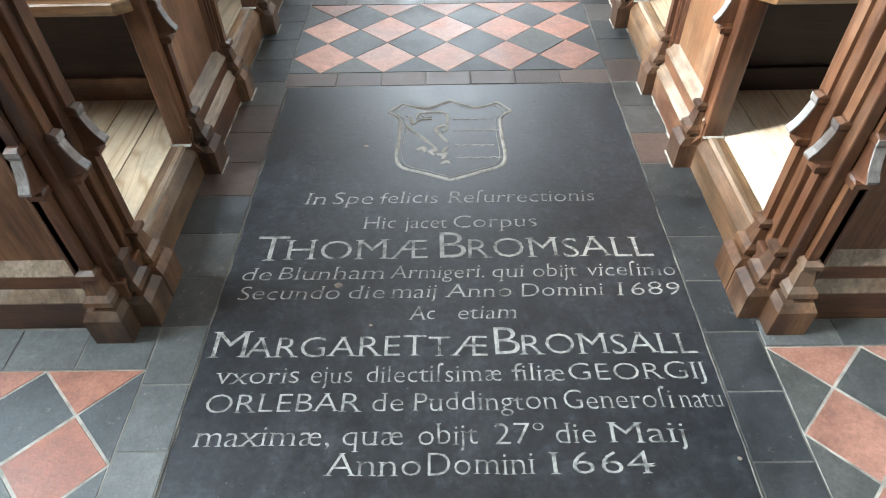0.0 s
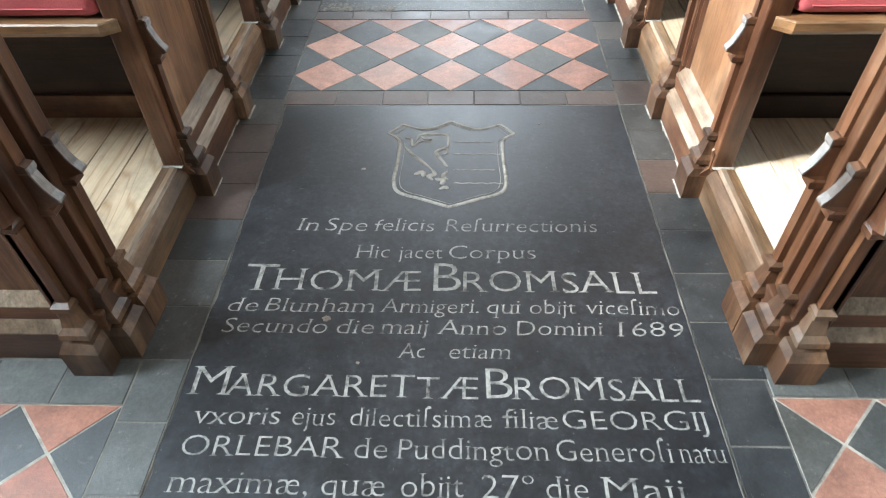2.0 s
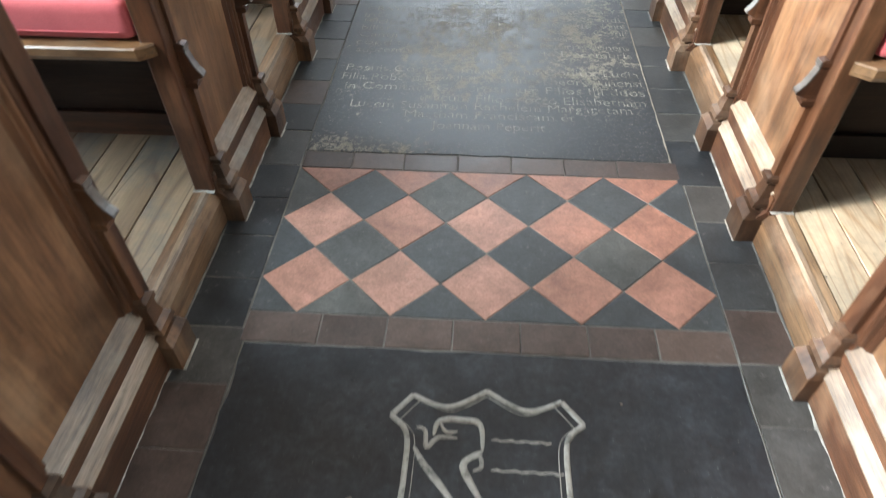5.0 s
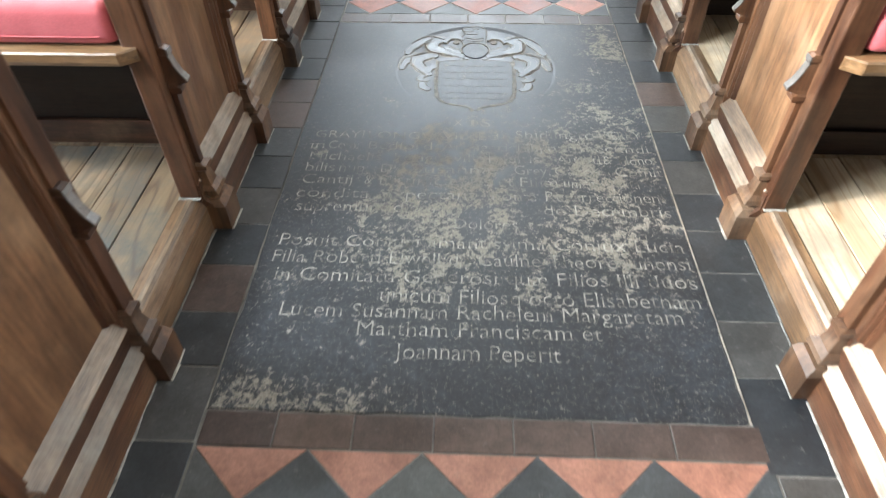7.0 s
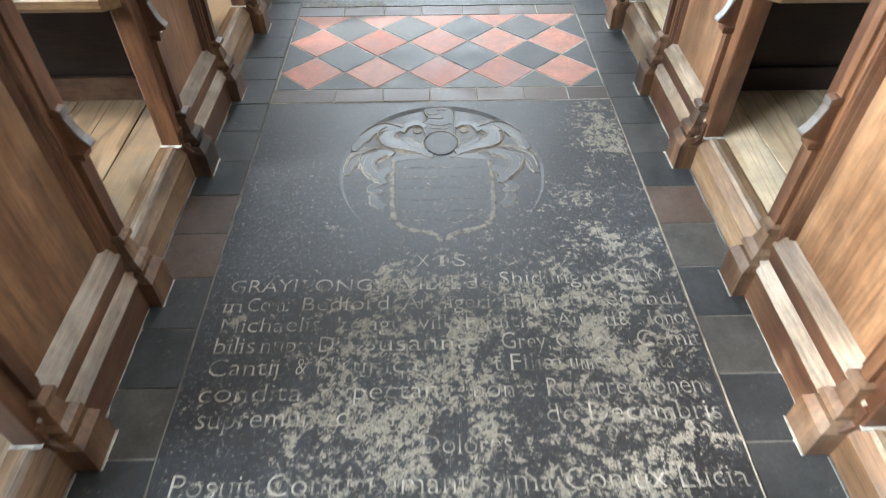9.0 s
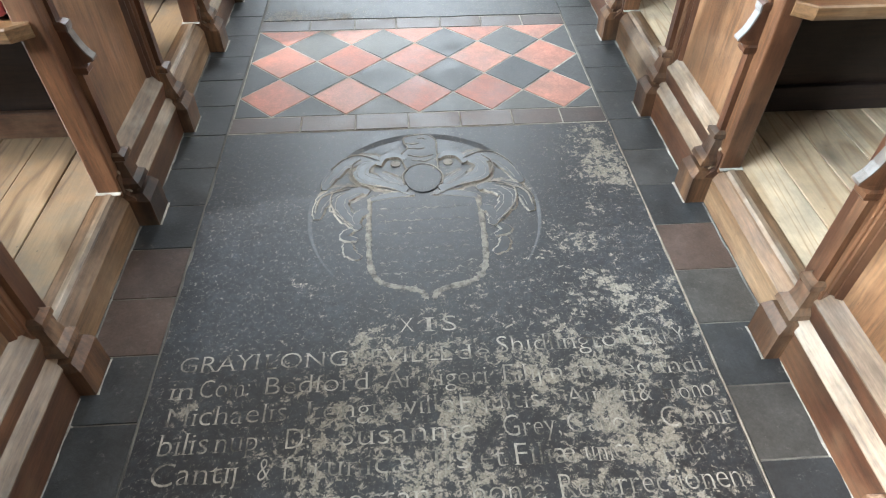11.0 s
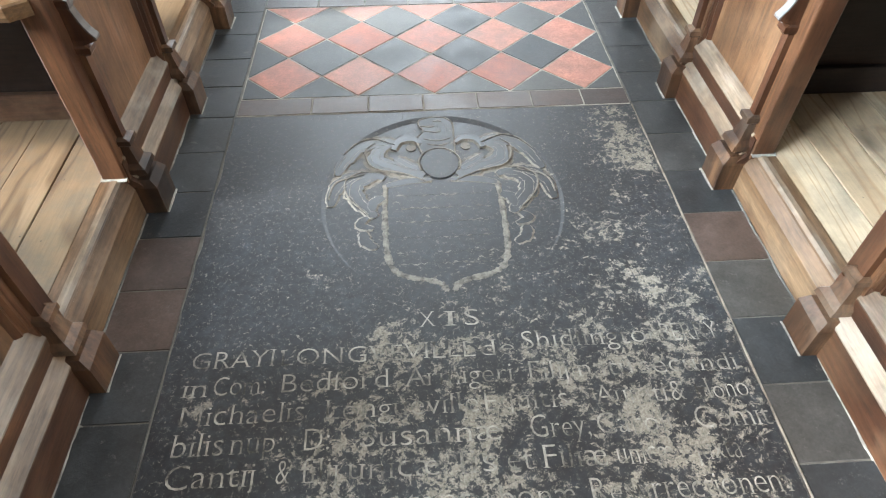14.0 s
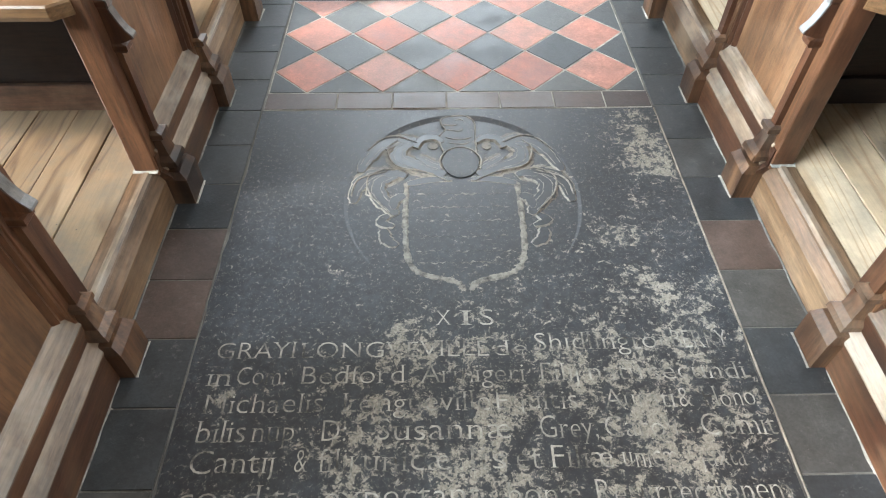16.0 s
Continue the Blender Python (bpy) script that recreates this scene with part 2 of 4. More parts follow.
def cut_stone(name, light, fade, patch=24):
    """The pale bottom of cut letters and carving, grimed here and there."""
    m, nt, bsdf = material(name)
    vec = coords(nt, spread=0.0)
    n = noise_tex(nt, vec, patch, 5, 0.7)
    f = noise_tex(nt, vec, 90, 4, 0.7)
    col = ramp(nt, n, [(fade - 0.12, tuple(c * 0.1 for c in light)), (fade + 0.12, light)])
    col = mix(nt, 0.6, col, ramp(nt, f, [(0.3, grey(0.55)), (0.7, grey(1.15))]), "MULTIPLY")
    finish(nt, bsdf, col, 0.75, f, 0.0008, 0.5)
    return m


letter_a = cut_stone("cut_letters", (0.3, 0.295, 0.275), 0.43)
letter_b = cut_stone("worn_cut_letters", (0.38, 0.355, 0.305), 0.48, 18)
carving_a = cut_stone("shield_cut", (0.31, 0.295, 0.262), 0.38)
carving_edge = cut_stone("carved_edges", (0.235, 0.215, 0.185), 0.38, 45)
carving_ground = cut_stone("carving_ground", (0.22, 0.2, 0.172), 0.42, 46)
carving_b = cut_stone("carved_relief", (0.23, 0.212, 0.182), 0.45, 40)


def tile_mat(name, stops, rough, grime):
    m, nt, bsdf = material(name)
    info = nt.nodes.new("ShaderNodeObjectInfo")
    vec = coords(nt)
    base = ramp(nt, info.outputs["Random"], stops)
    cloud = noise_tex(nt, vec, 11, 6, 0.65)
    fine = noise_tex(nt, vec, 140, 5, 0.75)
    col = mix(nt, 0.75, base, ramp(nt, cloud, [(0.3, grey(0.55)), (0.7, grey(1.32))]), "MULTIPLY")
    col = mix(nt, 0.55, col, ramp(nt, fine, [(0.3, grey(0.55)), (0.7, grey(1.3))]), "MULTIPLY")
    scuff = noise_tex(nt, vec, 26, 7, 0.8, 0.7)
    col = mix(nt, 0.5, col, ramp(nt, scuff, [(0.32, grey(0.5)), (0.52, grey(1.0)), (0.7, grey(1.5))]), "MULTIPLY")
    col = mix(nt, ramp(nt, noise_tex(nt, vec, 38, 7, 0.8), [(0.59, grey(0)), (0.7, grey(grime))]), col, (0.2, 0.19, 0.17))
    rg = ramp(nt, cloud, [(0.3, grey(rough - 0.1)), (0.7, grey(rough + 0.12))])
    finish(nt, bsdf, col, rg, maths(nt, "ADD", fine, cloud), 0.0015, 0.5)
    return m


red_tile = tile_mat("red_quarry_tile", [(0.0, (0.27, 0.118, 0.08)), (0.5, (0.315, 0.15, 0.107)), (1.0, (0.36, 0.19, 0.142))], 0.45, 0.25)
deep_red_tile = tile_mat("deep_red_quarry_tile", [(0.0, (0.2, 0.066, 0.038)), (0.5, (0.25, 0.092, 0.055)), (1.0, (0.31, 0.13, 0.085))], 0.45, 0.25)
bright_red_tile = tile_mat("bright_red_quarry_tile", [(0.0, (0.33, 0.112, 0.075)), (0.5, (0.39, 0.145, 0.1)), (1.0, (0.44, 0.2, 0.145))], 0.5, 0.25)
black_tile = tile_mat("black_quarry_tile", [(0.0, (0.032, 0.037, 0.04)), (0.6, (0.05, 0.054, 0.055)), (1.0, (0.075, 0.074, 0.066))], 0.48, 0.45)
border_black = tile_mat("black_border_tile", [(0.0, (0.022, 0.025, 0.028)), (0.7, (0.038, 0.04, 0.041)), (1.0, (0.06, 0.056, 0.051))], 0.4, 0.5)
border_brown = tile_mat("brown_border_tile", [(0.0, (0.05, 0.034, 0.029)), (1.0, (0.092, 0.06, 0.047))], 0.45, 0.25)
grey_stone = tile_mat("grey_flag", [(0.0, (0.06, 0.064, 0.062)), (1.0, (0.1, 0.102, 0.097))], 0.5, 0.6)


def plain_mat(name, a, b, scale, rough, bump=0.002):
    m, nt, bsdf = material(name)
    vec = coords(nt)
    n = noise_tex(nt, vec, scale, 6, 0.65)
    f = noise_tex(nt, vec, scale * 12, 4, 0.7)
    col = mix(nt, 0.6, ramp(nt, n, [(0.3, a), (0.7, b)]), ramp(nt, f, [(0.3, grey(0.75)), (0.7, grey(1.15))]), "MULTIPLY")
    finish(nt, bsdf, col, rough, maths(nt, "ADD", n, f), bump, 0.6)
    return m


mortar = plain_mat("lime_mortar", (0.13, 0.118, 0.1), (0.46, 0.425, 0.365), 16, 0.85)
joint_mortar = plain_mat("joint_mortar", (0.045, 0.042, 0.038), (0.19, 0.178, 0.155), 9, 0.85)
stone_floor = plain_mat("stone_floor", (0.07, 0.07, 0.066), (0.13, 0.128, 0.12), 5, 0.6)
lime_dust = plain_mat("lime_dust", (0.1, 0.092, 0.08), (0.36, 0.34, 0.3), 30, 0.9)
chip_stone = plain_mat("chip_stone", (0.12, 0.098, 0.078), (0.3, 0.25, 0.2), 40, 0.8)
plaster = plain_mat("limewashed_plaster", (0.46, 0.44, 0.39), (0.57, 0.545, 0.49), 2.5, 0.85)
ceiling_wood = plain_mat("ceiling_boards", (0.16, 0.1, 0.06), (0.28, 0.19, 0.12), 3, 0.7)
stone_frame = plain_mat("window_stone", (0.4, 0.37, 0.31), (0.52, 0.48, 0.41), 6, 0.8)


def fabric_mat():
    m, nt, bsdf = material("red_wool_cloth")
    vec = coords(nt)
    f = noise_tex(nt, vec, 420, 3, 0.7)
    c = noise_tex(nt, vec, 9, 5, 0.6)
    col = ramp(nt, c, [(0.3, (0.39, 0.06, 0.068)), (0.7, (0.49, 0.095, 0.1))])
    col = mix(nt, 0.7, col, ramp(nt, f, [(0.3, grey(0.7)), (0.7, grey(1.2))]), "MULTIPLY")
    col = mix(nt, ramp(nt, noise_tex(nt, vec, 70, 4, 0.8), [(0.7, grey(0)), (0.76, grey(0.5))]), col, (0.6, 0.4, 0.38))
    finish(nt, bsdf, col, 0.95, f, 0.001, 0.6)
    bsdf.inputs["Sheen Weight"].default_value = 0.15
    return m


red_cloth = fabric_mat()


# ---- mesh helpers ----
def part(name, bm, mat, parent=None, label="", smooth=False):
    """One mesh object from bm, under parent."""
    bmesh.ops.recalc_face_normals(bm, faces=bm.faces)
    me = bpy.data.meshes.new(name)
    bm.to_mesh(me)
    bm.free()
    me.materials.append(mat)
    if smooth:
        for p in me.polygons:
            p.use_smooth = True
    ob = new(name, me)
    ob.parent = parent
    if label:
        tagged(ob, label)
    return ob


def empty(name, x, y, z=0.0):
    ob = new(name)
    ob.location = (x, y, z)
    return ob


def box(bm, x0, x1, y0, y1, z0, z1, bevel=0.0):
    x0, x1 = min(x0, x1), max(x0, x1)
    vs = [bm.verts.new(p) for p in ((x0, y0, z0), (x1, y0, z0), (x1, y1, z0), (x0, y1, z0), (x0, y0, z1), (x1, y0, z1), (x1, y1, z1), (x0, y1, z1))]
    fs = [bm.faces.new([vs[i] for i in q]) for q in ((3, 2, 1, 0), (4, 5, 6, 7), (0, 1, 5, 4), (1, 2, 6, 5), (2, 3, 7, 6), (3, 0, 4, 7))]
    if bevel:
        es = {e for f in fs for e in f.edges}
        bmesh.ops.bevel(bm, geom=list(es), offset=bevel, segments=2, profile=0.5, affect="EDGES")
    return bm


def new_box(*args, bevel=0.0):
    return box(bmesh.new(), *args, bevel=bevel)


def loft(bm, rings):
    """Joins closed rings of points of equal number, and caps both ends."""
    made = [[bm.verts.new(p) for p in ring] for ring in rings]
    n = len(made[0])
    for a, b in zip(made, made[1:]):
        for i in range(n):
            bm.faces.new((a[i], a[(i + 1) % n], b[(i + 1) % n], b[i]))
    bm.faces.new(made[0])
    bm.faces.new(made[-1][::-1])
    return bm


def prism_y(bm, outline, y0, y1):
    return loft(bm, [[(x, y0, z) for x, z in outline], [(x, y1, z) for x, z in outline]])


def prism_x(bm, outline, x0, x1):
    return loft(bm, [[(x0, y, z) for y, z in outline], [(x1, y, z) for y, z in outline]])


# ---- the church around: walls, ceiling, windows ----
def wall_run(name, along_x, at, a0, a1, inward, holes):
    """A wall of 0.6 m with window openings; holes: centre, sill, head, width."""
    bm = bmesh.new()
    lo, hi = (at, at + 0.6) if inward < 0 else (at - 0.6, at)

    def piece(p0, p1, z0, z1):
        if along_x:
            box(bm, p0, p1, lo, hi, z0, z1)
        else:
            box(bm, lo, hi, p0, p1, z0, z1)
    edge = a0
    for c, z0, z1, w in sorted(holes):
        piece(edge, c - w / 2, 0.0, NAVE_H)
        piece(c - w / 2, c + w / 2, 0.0, z0)
        piece(c - w / 2, c + w / 2, z1, NAVE_H)
        edge = c + w / 2
    piece(edge, a1, 0.0, NAVE_H)
    return tagged(part(name, bm, plaster), "limewashed plaster church wall with window openings", "wall", kind="structure")


def holes_of(side):
    return [(c, z0, z1, w) for wall, c, z0, z1, w, _ in WINDOWS if wall == side]


wall_run("wall_west", False, -NAVE_W, NAVE_S, NAVE_N, 1, holes_of("west"))
wall_run("wall_east", False, NAVE_W, NAVE_S, NAVE_N, -1, holes_of("east"))
wall_run("wall_north", True, NAVE_N, -NAVE_W - 0.6, NAVE_W + 0.6, -1, holes_of("north"))
wall_run("wall_south", True, NAVE_S, -NAVE_W - 0.6, NAVE_W + 0.6, 1, [])
tagged(part("ceiling", new_box(-NAVE_W - 0.6, NAVE_W + 0.6, NAVE_S - 0.6, NAVE_N + 0.6, NAVE_H, NAVE_H + 0.3), ceiling_wood),
       "dark boarded church ceiling", "ceiling", kind="structure")

for i, (wall, c, z0, z1, w, _) in enumerate(WINDOWS):
    bm = bmesh.new()
    bars = [(c + w * f / 3 - w / 2 - 0.05, c + w * f / 3 - w / 2 + 0.05, z0, z1) for f in (1, 2)]
    for p0, p1, q0, q1 in bars:
        if wall == "north":
            box(bm, p0, p1, NAVE_N + 0.12, NAVE_N + 0.24, q0, q1)
        else:
            s = -1 if wall == "west" else 1
            box(bm, s * (NAVE_W + 0.12), s * (NAVE_W + 0.24), p0, p1, q0, q1)
    tagged(part("window_%d" % (i + 1), bm, stone_frame), "stone mullions of an unseen church window", "window", kind="structure")

# ---- floor bed ----
bed = bmesh.new()
for bx0, bx1, by0, by1 in ((-2.4, 2.4, 0.1, 2.86), (-2.4, -0.57, 2.86, 4.71), (0.57, 2.4, 2.86, 4.71), (-2.4, 2.4, 4.71, 8.0)):
    box(bed, bx0, bx1, by0, by1, -0.0055, -0.0022)
floor = tagged(part("floor", bed, joint_mortar), "grimed mortar bed of the tiled church aisle", "floor", kind="structure")
tagged(part("floor_nave", new_box(-NAVE_W, NAVE_W, NAVE_S, NAVE_N, -0.2, -0.0095), stone_floor), "grey stone floor of the nave", "floor", kind="structure")

# ---- ledger stones ----
SLAB_W = 0.588


def ragged_slab(y0, y1, seed):
    """A slab with slightly chipped edges; local origin at its south end."""
    rnd = random.Random(seed)
    pts = []
    n = 40
    for i in range(n):
        pts.append((SLAB_W + rnd.uniform(-0.004, 0.003), (y1 - y0) * i / n))
    for i in range(24):
        pts.append((SLAB_W - 2 * SLAB_W * i / 24, y1 - y0 + rnd.uniform(-0.004, 0.002)))
    for i in range(n):
        pts.append((-SLAB_W + rnd.uniform(-0.003, 0.004), (y1 - y0) * (1 - i / n)))
    for i in range(24):
        pts.append((-SLAB_W + 2 * SLAB_W * i / 24, rnd.uniform(-0.002, 0.004)))
    bm = bmesh.new()
    return loft(bm, [[(x, y, -0.1) for x, y in pts], [(x, y, -0.003) for x, y in pts],
                     [(x * 0.9965, 0.003 + y * 0.9965, 0.0) for x, y in pts]])


def glyph_groups(bm):
    """The faces of each letter: joined pieces, with dots put to the stem below them."""
    seen, groups = set(), []
    for f in bm.faces:
        if f in seen:
            continue
        todo, piece = [f], []
        seen.add(f)
        while todo:
            g = todo.pop()
            piece.append(g)
            for v in g.verts:
                for h in v.link_faces:
                    if h not in seen:
                        seen.add(h)
                        todo.append(h)
        xs = [v.co.x for g in piece for v in g.verts]
        groups.append([min(xs), max(xs), piece])
    groups.sort(key=lambda g: g[0])
    out = []
    for g in groups:
        if out and min(out[-1][1], g[1]) - max(out[-1][0], g[0]) > 0.5 * min(g[1] - g[0], out[-1][1] - out[-1][0]):
            out[-1] = [min(out[-1][0], g[0]), max(out[-1][1], g[1]), out[-1][2] + g[2]]
        else:
            out.append(g)
    return out


def cut_line(body, x0, x1, base, size, parent, mat, initials=False, shear=0.0, lift=0.0009, split=True, name="letter"):
    """A line of hand-cut letters with small feet, its base on base, run from x0 to x1; every letter sits a little differently."""
    cu = bpy.data.curves.new(name, "FONT")
    cu.body, cu.size, cu.shear, cu.offset = body, size, shear, (-0.011 if initials else -0.014) * size
    cu.resolution_u = 3
    ob = new(name, cu)
    bpy.context.view_layer.update()
    me = bpy.data.meshes.new_from_object(ob.evaluated_get(bpy.context.evaluated_depsgraph_get()))
    bpy.data.objects.remove(ob)
    bpy.data.curves.remove(cu)
    bm = bmesh.new()
    bm.from_mesh(me)
    bpy.data.meshes.remove(me)
    bmesh.ops.remove_doubles(bm, verts=bm.verts, dist=size * 1e-4)
    lo, hi = min(v.co.x for v in bm.verts), max(v.co.x for v in bm.verts)
    k = (x1 - x0) / (hi - lo)
    for v in bm.verts:
        v.co.x = x0 + (v.co.x - lo) * k
    stem = size * (0.08 if initials else 0.068) * k
    rnd = random.Random(body)
    whole = bmesh.new()
    groups = glyph_groups(bm)
    starts = [0] + [i for i in range(1, len(groups)) if groups[i][0] - groups[i - 1][1] > size * 0.2]
    for gi, (a, b_, faces) in enumerate(groups):
        out = bmesh.new() if split else whole
        cxl = (a + b_) / 2
        s, turn, dy = rnd.uniform(0.96, 1.04), radians(rnd.uniform(-1.3, 1.3)), rnd.uniform(-0.02, 0.02) * size
        if initials and gi in starts:
            s *= 1.32

        def place(x, y, up=0.0):
            px, py = (x - cxl) * s, y * s
            return (cxl + px * math.cos(turn) - py * math.sin(turn), base + dy + px * math.sin(turn) + py * math.cos(turn), lift + up)
        made = {}
        feet = []
        for f in faces:
            for v in f.verts:
                if v not in made:
                    made[v] = out.verts.new(place(v.co.x, v.co.y))
            try:
                out.faces.new([made[v] for v in f.verts])
            except ValueError:
                continue
            for e in f.edges:
                if len(e.link_faces) == 1:
                    p, q = e.verts[0].co, e.verts[1].co
                    if abs(p.y - q.y) < 0.12 * abs(p.x - q.x) and 0.35 * stem < abs(p.x - q.x) < 1.9 * stem:
                        inward = 1 if f.calc_center_median().y > (p.y + q.y) / 2 else -1
                        feet.append((min(p.x, q.x), max(p.x, q.x), (p.y + q.y) / 2, inward))
        for fa, fb, fy, inward in feet:
            ext = 1.05 * stem
            quad = [(fa - ext, fy), (fb + ext, fy), (fb, fy + inward * stem * 0.42), (fa, fy + inward * stem * 0.42)]
            out.faces.new([out.verts.new(place(x, y, 0.0002)) for x, y in quad])
        if split:
            part(name, out, mat, parent)
    bm.free()
    if split:
        whole.free()
    else:
        tagged(part(name, whole, mat, parent), kind="stuff")


def stroke(bm, pts, width, height=0.002, lift=0.0):
    """A ridge with a rounded top along a line of (x, y, width factor)."""
    rings = []
    for i, (x, y, f) in enumerate(pts):
        ax, ay, _ = pts[max(0, i - 1)]
        bx, by, _ = pts[min(len(pts) - 1, i + 1)]
        d = math.hypot(bx - ax, by - ay) or 1
        nx, ny = -(by - ay) / d, (bx - ax) / d
        h = width * f / 2
        rings.append([(x + nx * h, y + ny * h, lift), (x + nx * h * 0.5, y + ny * h * 0.5, lift + height), (x - nx * h * 0.5, y - ny * h * 0.5, lift + height),
                      (x - nx * h, y - ny * h, lift)])
    loft(bm, rings)


def curve_pts(ctrl, n=24, taper=True):
    """Catmull-Rom through control points, thin at the ends when tapered."""
    p = [Vector(c) for c in (ctrl[0], *ctrl, ctrl[-1])]
    out = []
    spans = len(ctrl) - 1
    for i in range(n + 1):
        u = i / n * spans
        k = min(int(u), spans - 1)
        t = u - k
        a, b, c, d = p[k], p[k + 1], p[k + 2], p[k + 3]
        q = 0.5 * ((2 * b) + (c - a) * t + (2 * a - 5 * b + 4 * c - d) * t * t + (3 * b - a - 3 * c + d) * t ** 3)
        f = 0.25 + 0.75 * max(0.0, math.sin(math.pi * i / n)) ** 0.6 if taper else 1.0
        out.append((q.x, q.y, f))
    return out


# the first stone
S1 = 0.17
ledger_a = tagged(empty("ledger_stone", 0.012, S1), "black marble ledger stone with pale cut Latin lettering and a shield", "ledger stone")
slab_a = part("slab", ragged_slab(S1, 2.07, 3), marble_a, ledger_a)
LINES_A = [
    (1.415, 0.074, False, 0.12, [("In", -0.412, -0.356), ("Spe", -0.334, -0.217), ("felicis", -0.193, -0.026), ("Reſurrectionis", 0.006, 0.43)]),
    (1.309, 0.072, False, 0.06, [("Hic", -0.232, -0.144), ("jacet", -0.119, -0.001), ("Corpus", 0.018, 0.25)]),
    (1.19, 0.108, True, 0.0, [("THOMÆ", -0.511, -0.051), ("BROMSALL", -0.011, 0.546)]),
    (1.12, 0.066, False, 0.1, [("de", -0.534, -0.458), ("Blunham", -0.44, -0.167), ("Armigeri.", -0.148, 0.094), ("qui", 0.115, 0.197), ("obijt", 0.221, 0.335), ("viceſimo", 0.362, 0.588)]),
    (1.054, 0.064, False, 0.1, [("Secundo", -0.53, -0.274), ("die", -0.25, -0.16), ("maij", -0.141, -0.028), ("Anno", -0.003, 0.16), ("Domini", 0.185, 0.39), ("1689", 0.428, 0.585)]),
    (0.985, 0.062, False, 0.12, [("Ac", -0.094, -0.032), ("etiam", 0.024, 0.165)]),
    (0.878, 0.086, True, 0.0, [("MARGARETTÆ", -0.543, 0.09), ("BROMSALL", 0.116, 0.573)]),
    (0.808, 0.066, False, 0.0, [("vxoris", -0.523, -0.338), ("ejus", -0.31, -0.218), ("dilectiſsimæ", -0.185, 0.117), ("filiæ", 0.144, 0.257), ("GEORGIJ", 0.269, 0.572)]),
    (0.736, 0.068, False, 0.0, [("ORLEBAR", -0.53, -0.194), ("de", -0.167, -0.099), ("Puddington", -0.076, 0.23), ("Generoſi", 0.248, 0.481), ("natu", 0.5, 0.588)]),
    (0.657, 0.07, False, 0.0, [("maximæ,", -0.528, -0.25), ("quæ", -0.223, -0.097), ("obijt", -0.065, 0.058), ("27º", 0.093, 0.197), ("die", 0.22, 0.302), ("Maij", 0.334, 0.487)]),
    (0.591, 0.072, False, 0.0, [("Anno", -0.248, -0.058), ("Domini", -0.044, 0.166), ("1664", 0.206, 0.404)]),
]
for base, size, caps, shear, words in LINES_A:
    for body, x0, x1 in words:
        cut_line(body, x0 - 0.012, x1 - 0.012, base - S1, size, slab_a, letter_a, caps, shear)

bm = bmesh.new()
cx = 0.014
SHIELD_A = [[(0.0, 1.965), (0.086, 1.92), (0.166, 1.946)], [(0.166, 1.946), (0.21, 1.893)], [(0.21, 1.893), (0.172, 1.85), (0.168, 1.748), (0.172, 1.64), (0.152, 1.586), (0.08, 1.554), (0.0, 1.52)]]
for side in (1, -1):
    for ctrl in SHIELD_A:
        run = curve_pts([(side * x, y) for x, y in ctrl], 14 * len(ctrl), False)
        stroke(bm, [(cx - 0.012 + x, y - S1, 1) for x, y, _ in run], 0.0125, 0.0022)
        stroke(bm, [(cx - 0.012 + x * 0.9, 1.74 - S1 + (y - 1.74) * 0.94, 1) for x, y, _ in run], 0.0022, 0.0012)
part("shield", bm, carving_a, ledger_a, "cut outline of a heraldic shield")
for y, x1 in ((1.846, 0.128), (1.779, 0.15), (1.697, 0.13), (1.631, 0.152)):
    bm = bmesh.new()
    stroke(bm, [(0.012 + x1 * i / 12, y - S1 + 0.002 * math.sin(i * 2.1), 0.5 + 0.5 * math.sin(i * 1.3) ** 2) for i in range(13)], 0.006, 0.0012)
    part("shield_bar", bm, carving_a, ledger_a)
bm = bmesh.new()
CHARGE = [([(-0.152, 1.822), (-0.128, 1.785), (-0.09, 1.74), (-0.057, 1.7)], 0.011), ([(-0.15, 1.868), (-0.13, 1.86), (-0.125, 1.822), (-0.1, 1.846), (-0.06, 1.846)], 0.008),
          ([(-0.112, 1.85), (-0.1, 1.885), (-0.05, 1.89), (-0.012, 1.88), (-0.006, 1.82)], 0.011), ([(-0.1, 1.882), (-0.085, 1.86), (-0.06, 1.862)], 0.006),
          ([(-0.006, 1.82), (-0.045, 1.79), (-0.03, 1.75), (-0.006, 1.712)], 0.012), ([(-0.03, 1.80), (-0.012, 1.808), (-0.008, 1.785), (-0.025, 1.775)], 0.007),
          ([(-0.057, 1.7), (-0.045, 1.675), (-0.065, 1.665), (-0.05, 1.645)], 0.011), ([(-0.11, 1.672), (-0.085, 1.685), (-0.08, 1.66)], 0.013),
          ([(-0.044, 1.65), (-0.02, 1.645), (-0.025, 1.622)], 0.013), ([(-0.006, 1.69), (-0.02, 1.665), (-0.004, 1.645)], 0.01), ([(-0.03, 1.6), (-0.012, 1.612), (-0.002, 1.602)], 0.01)]
for ctrl, wide in CHARGE:
    stroke(bm, [(x, y - S1, f) for x, y, f in curve_pts(ctrl, 20)], wide * 1.35, 0.0022)
part("shield_charge", bm, carving_a, ledger_a, "simplified curling heraldic charge")

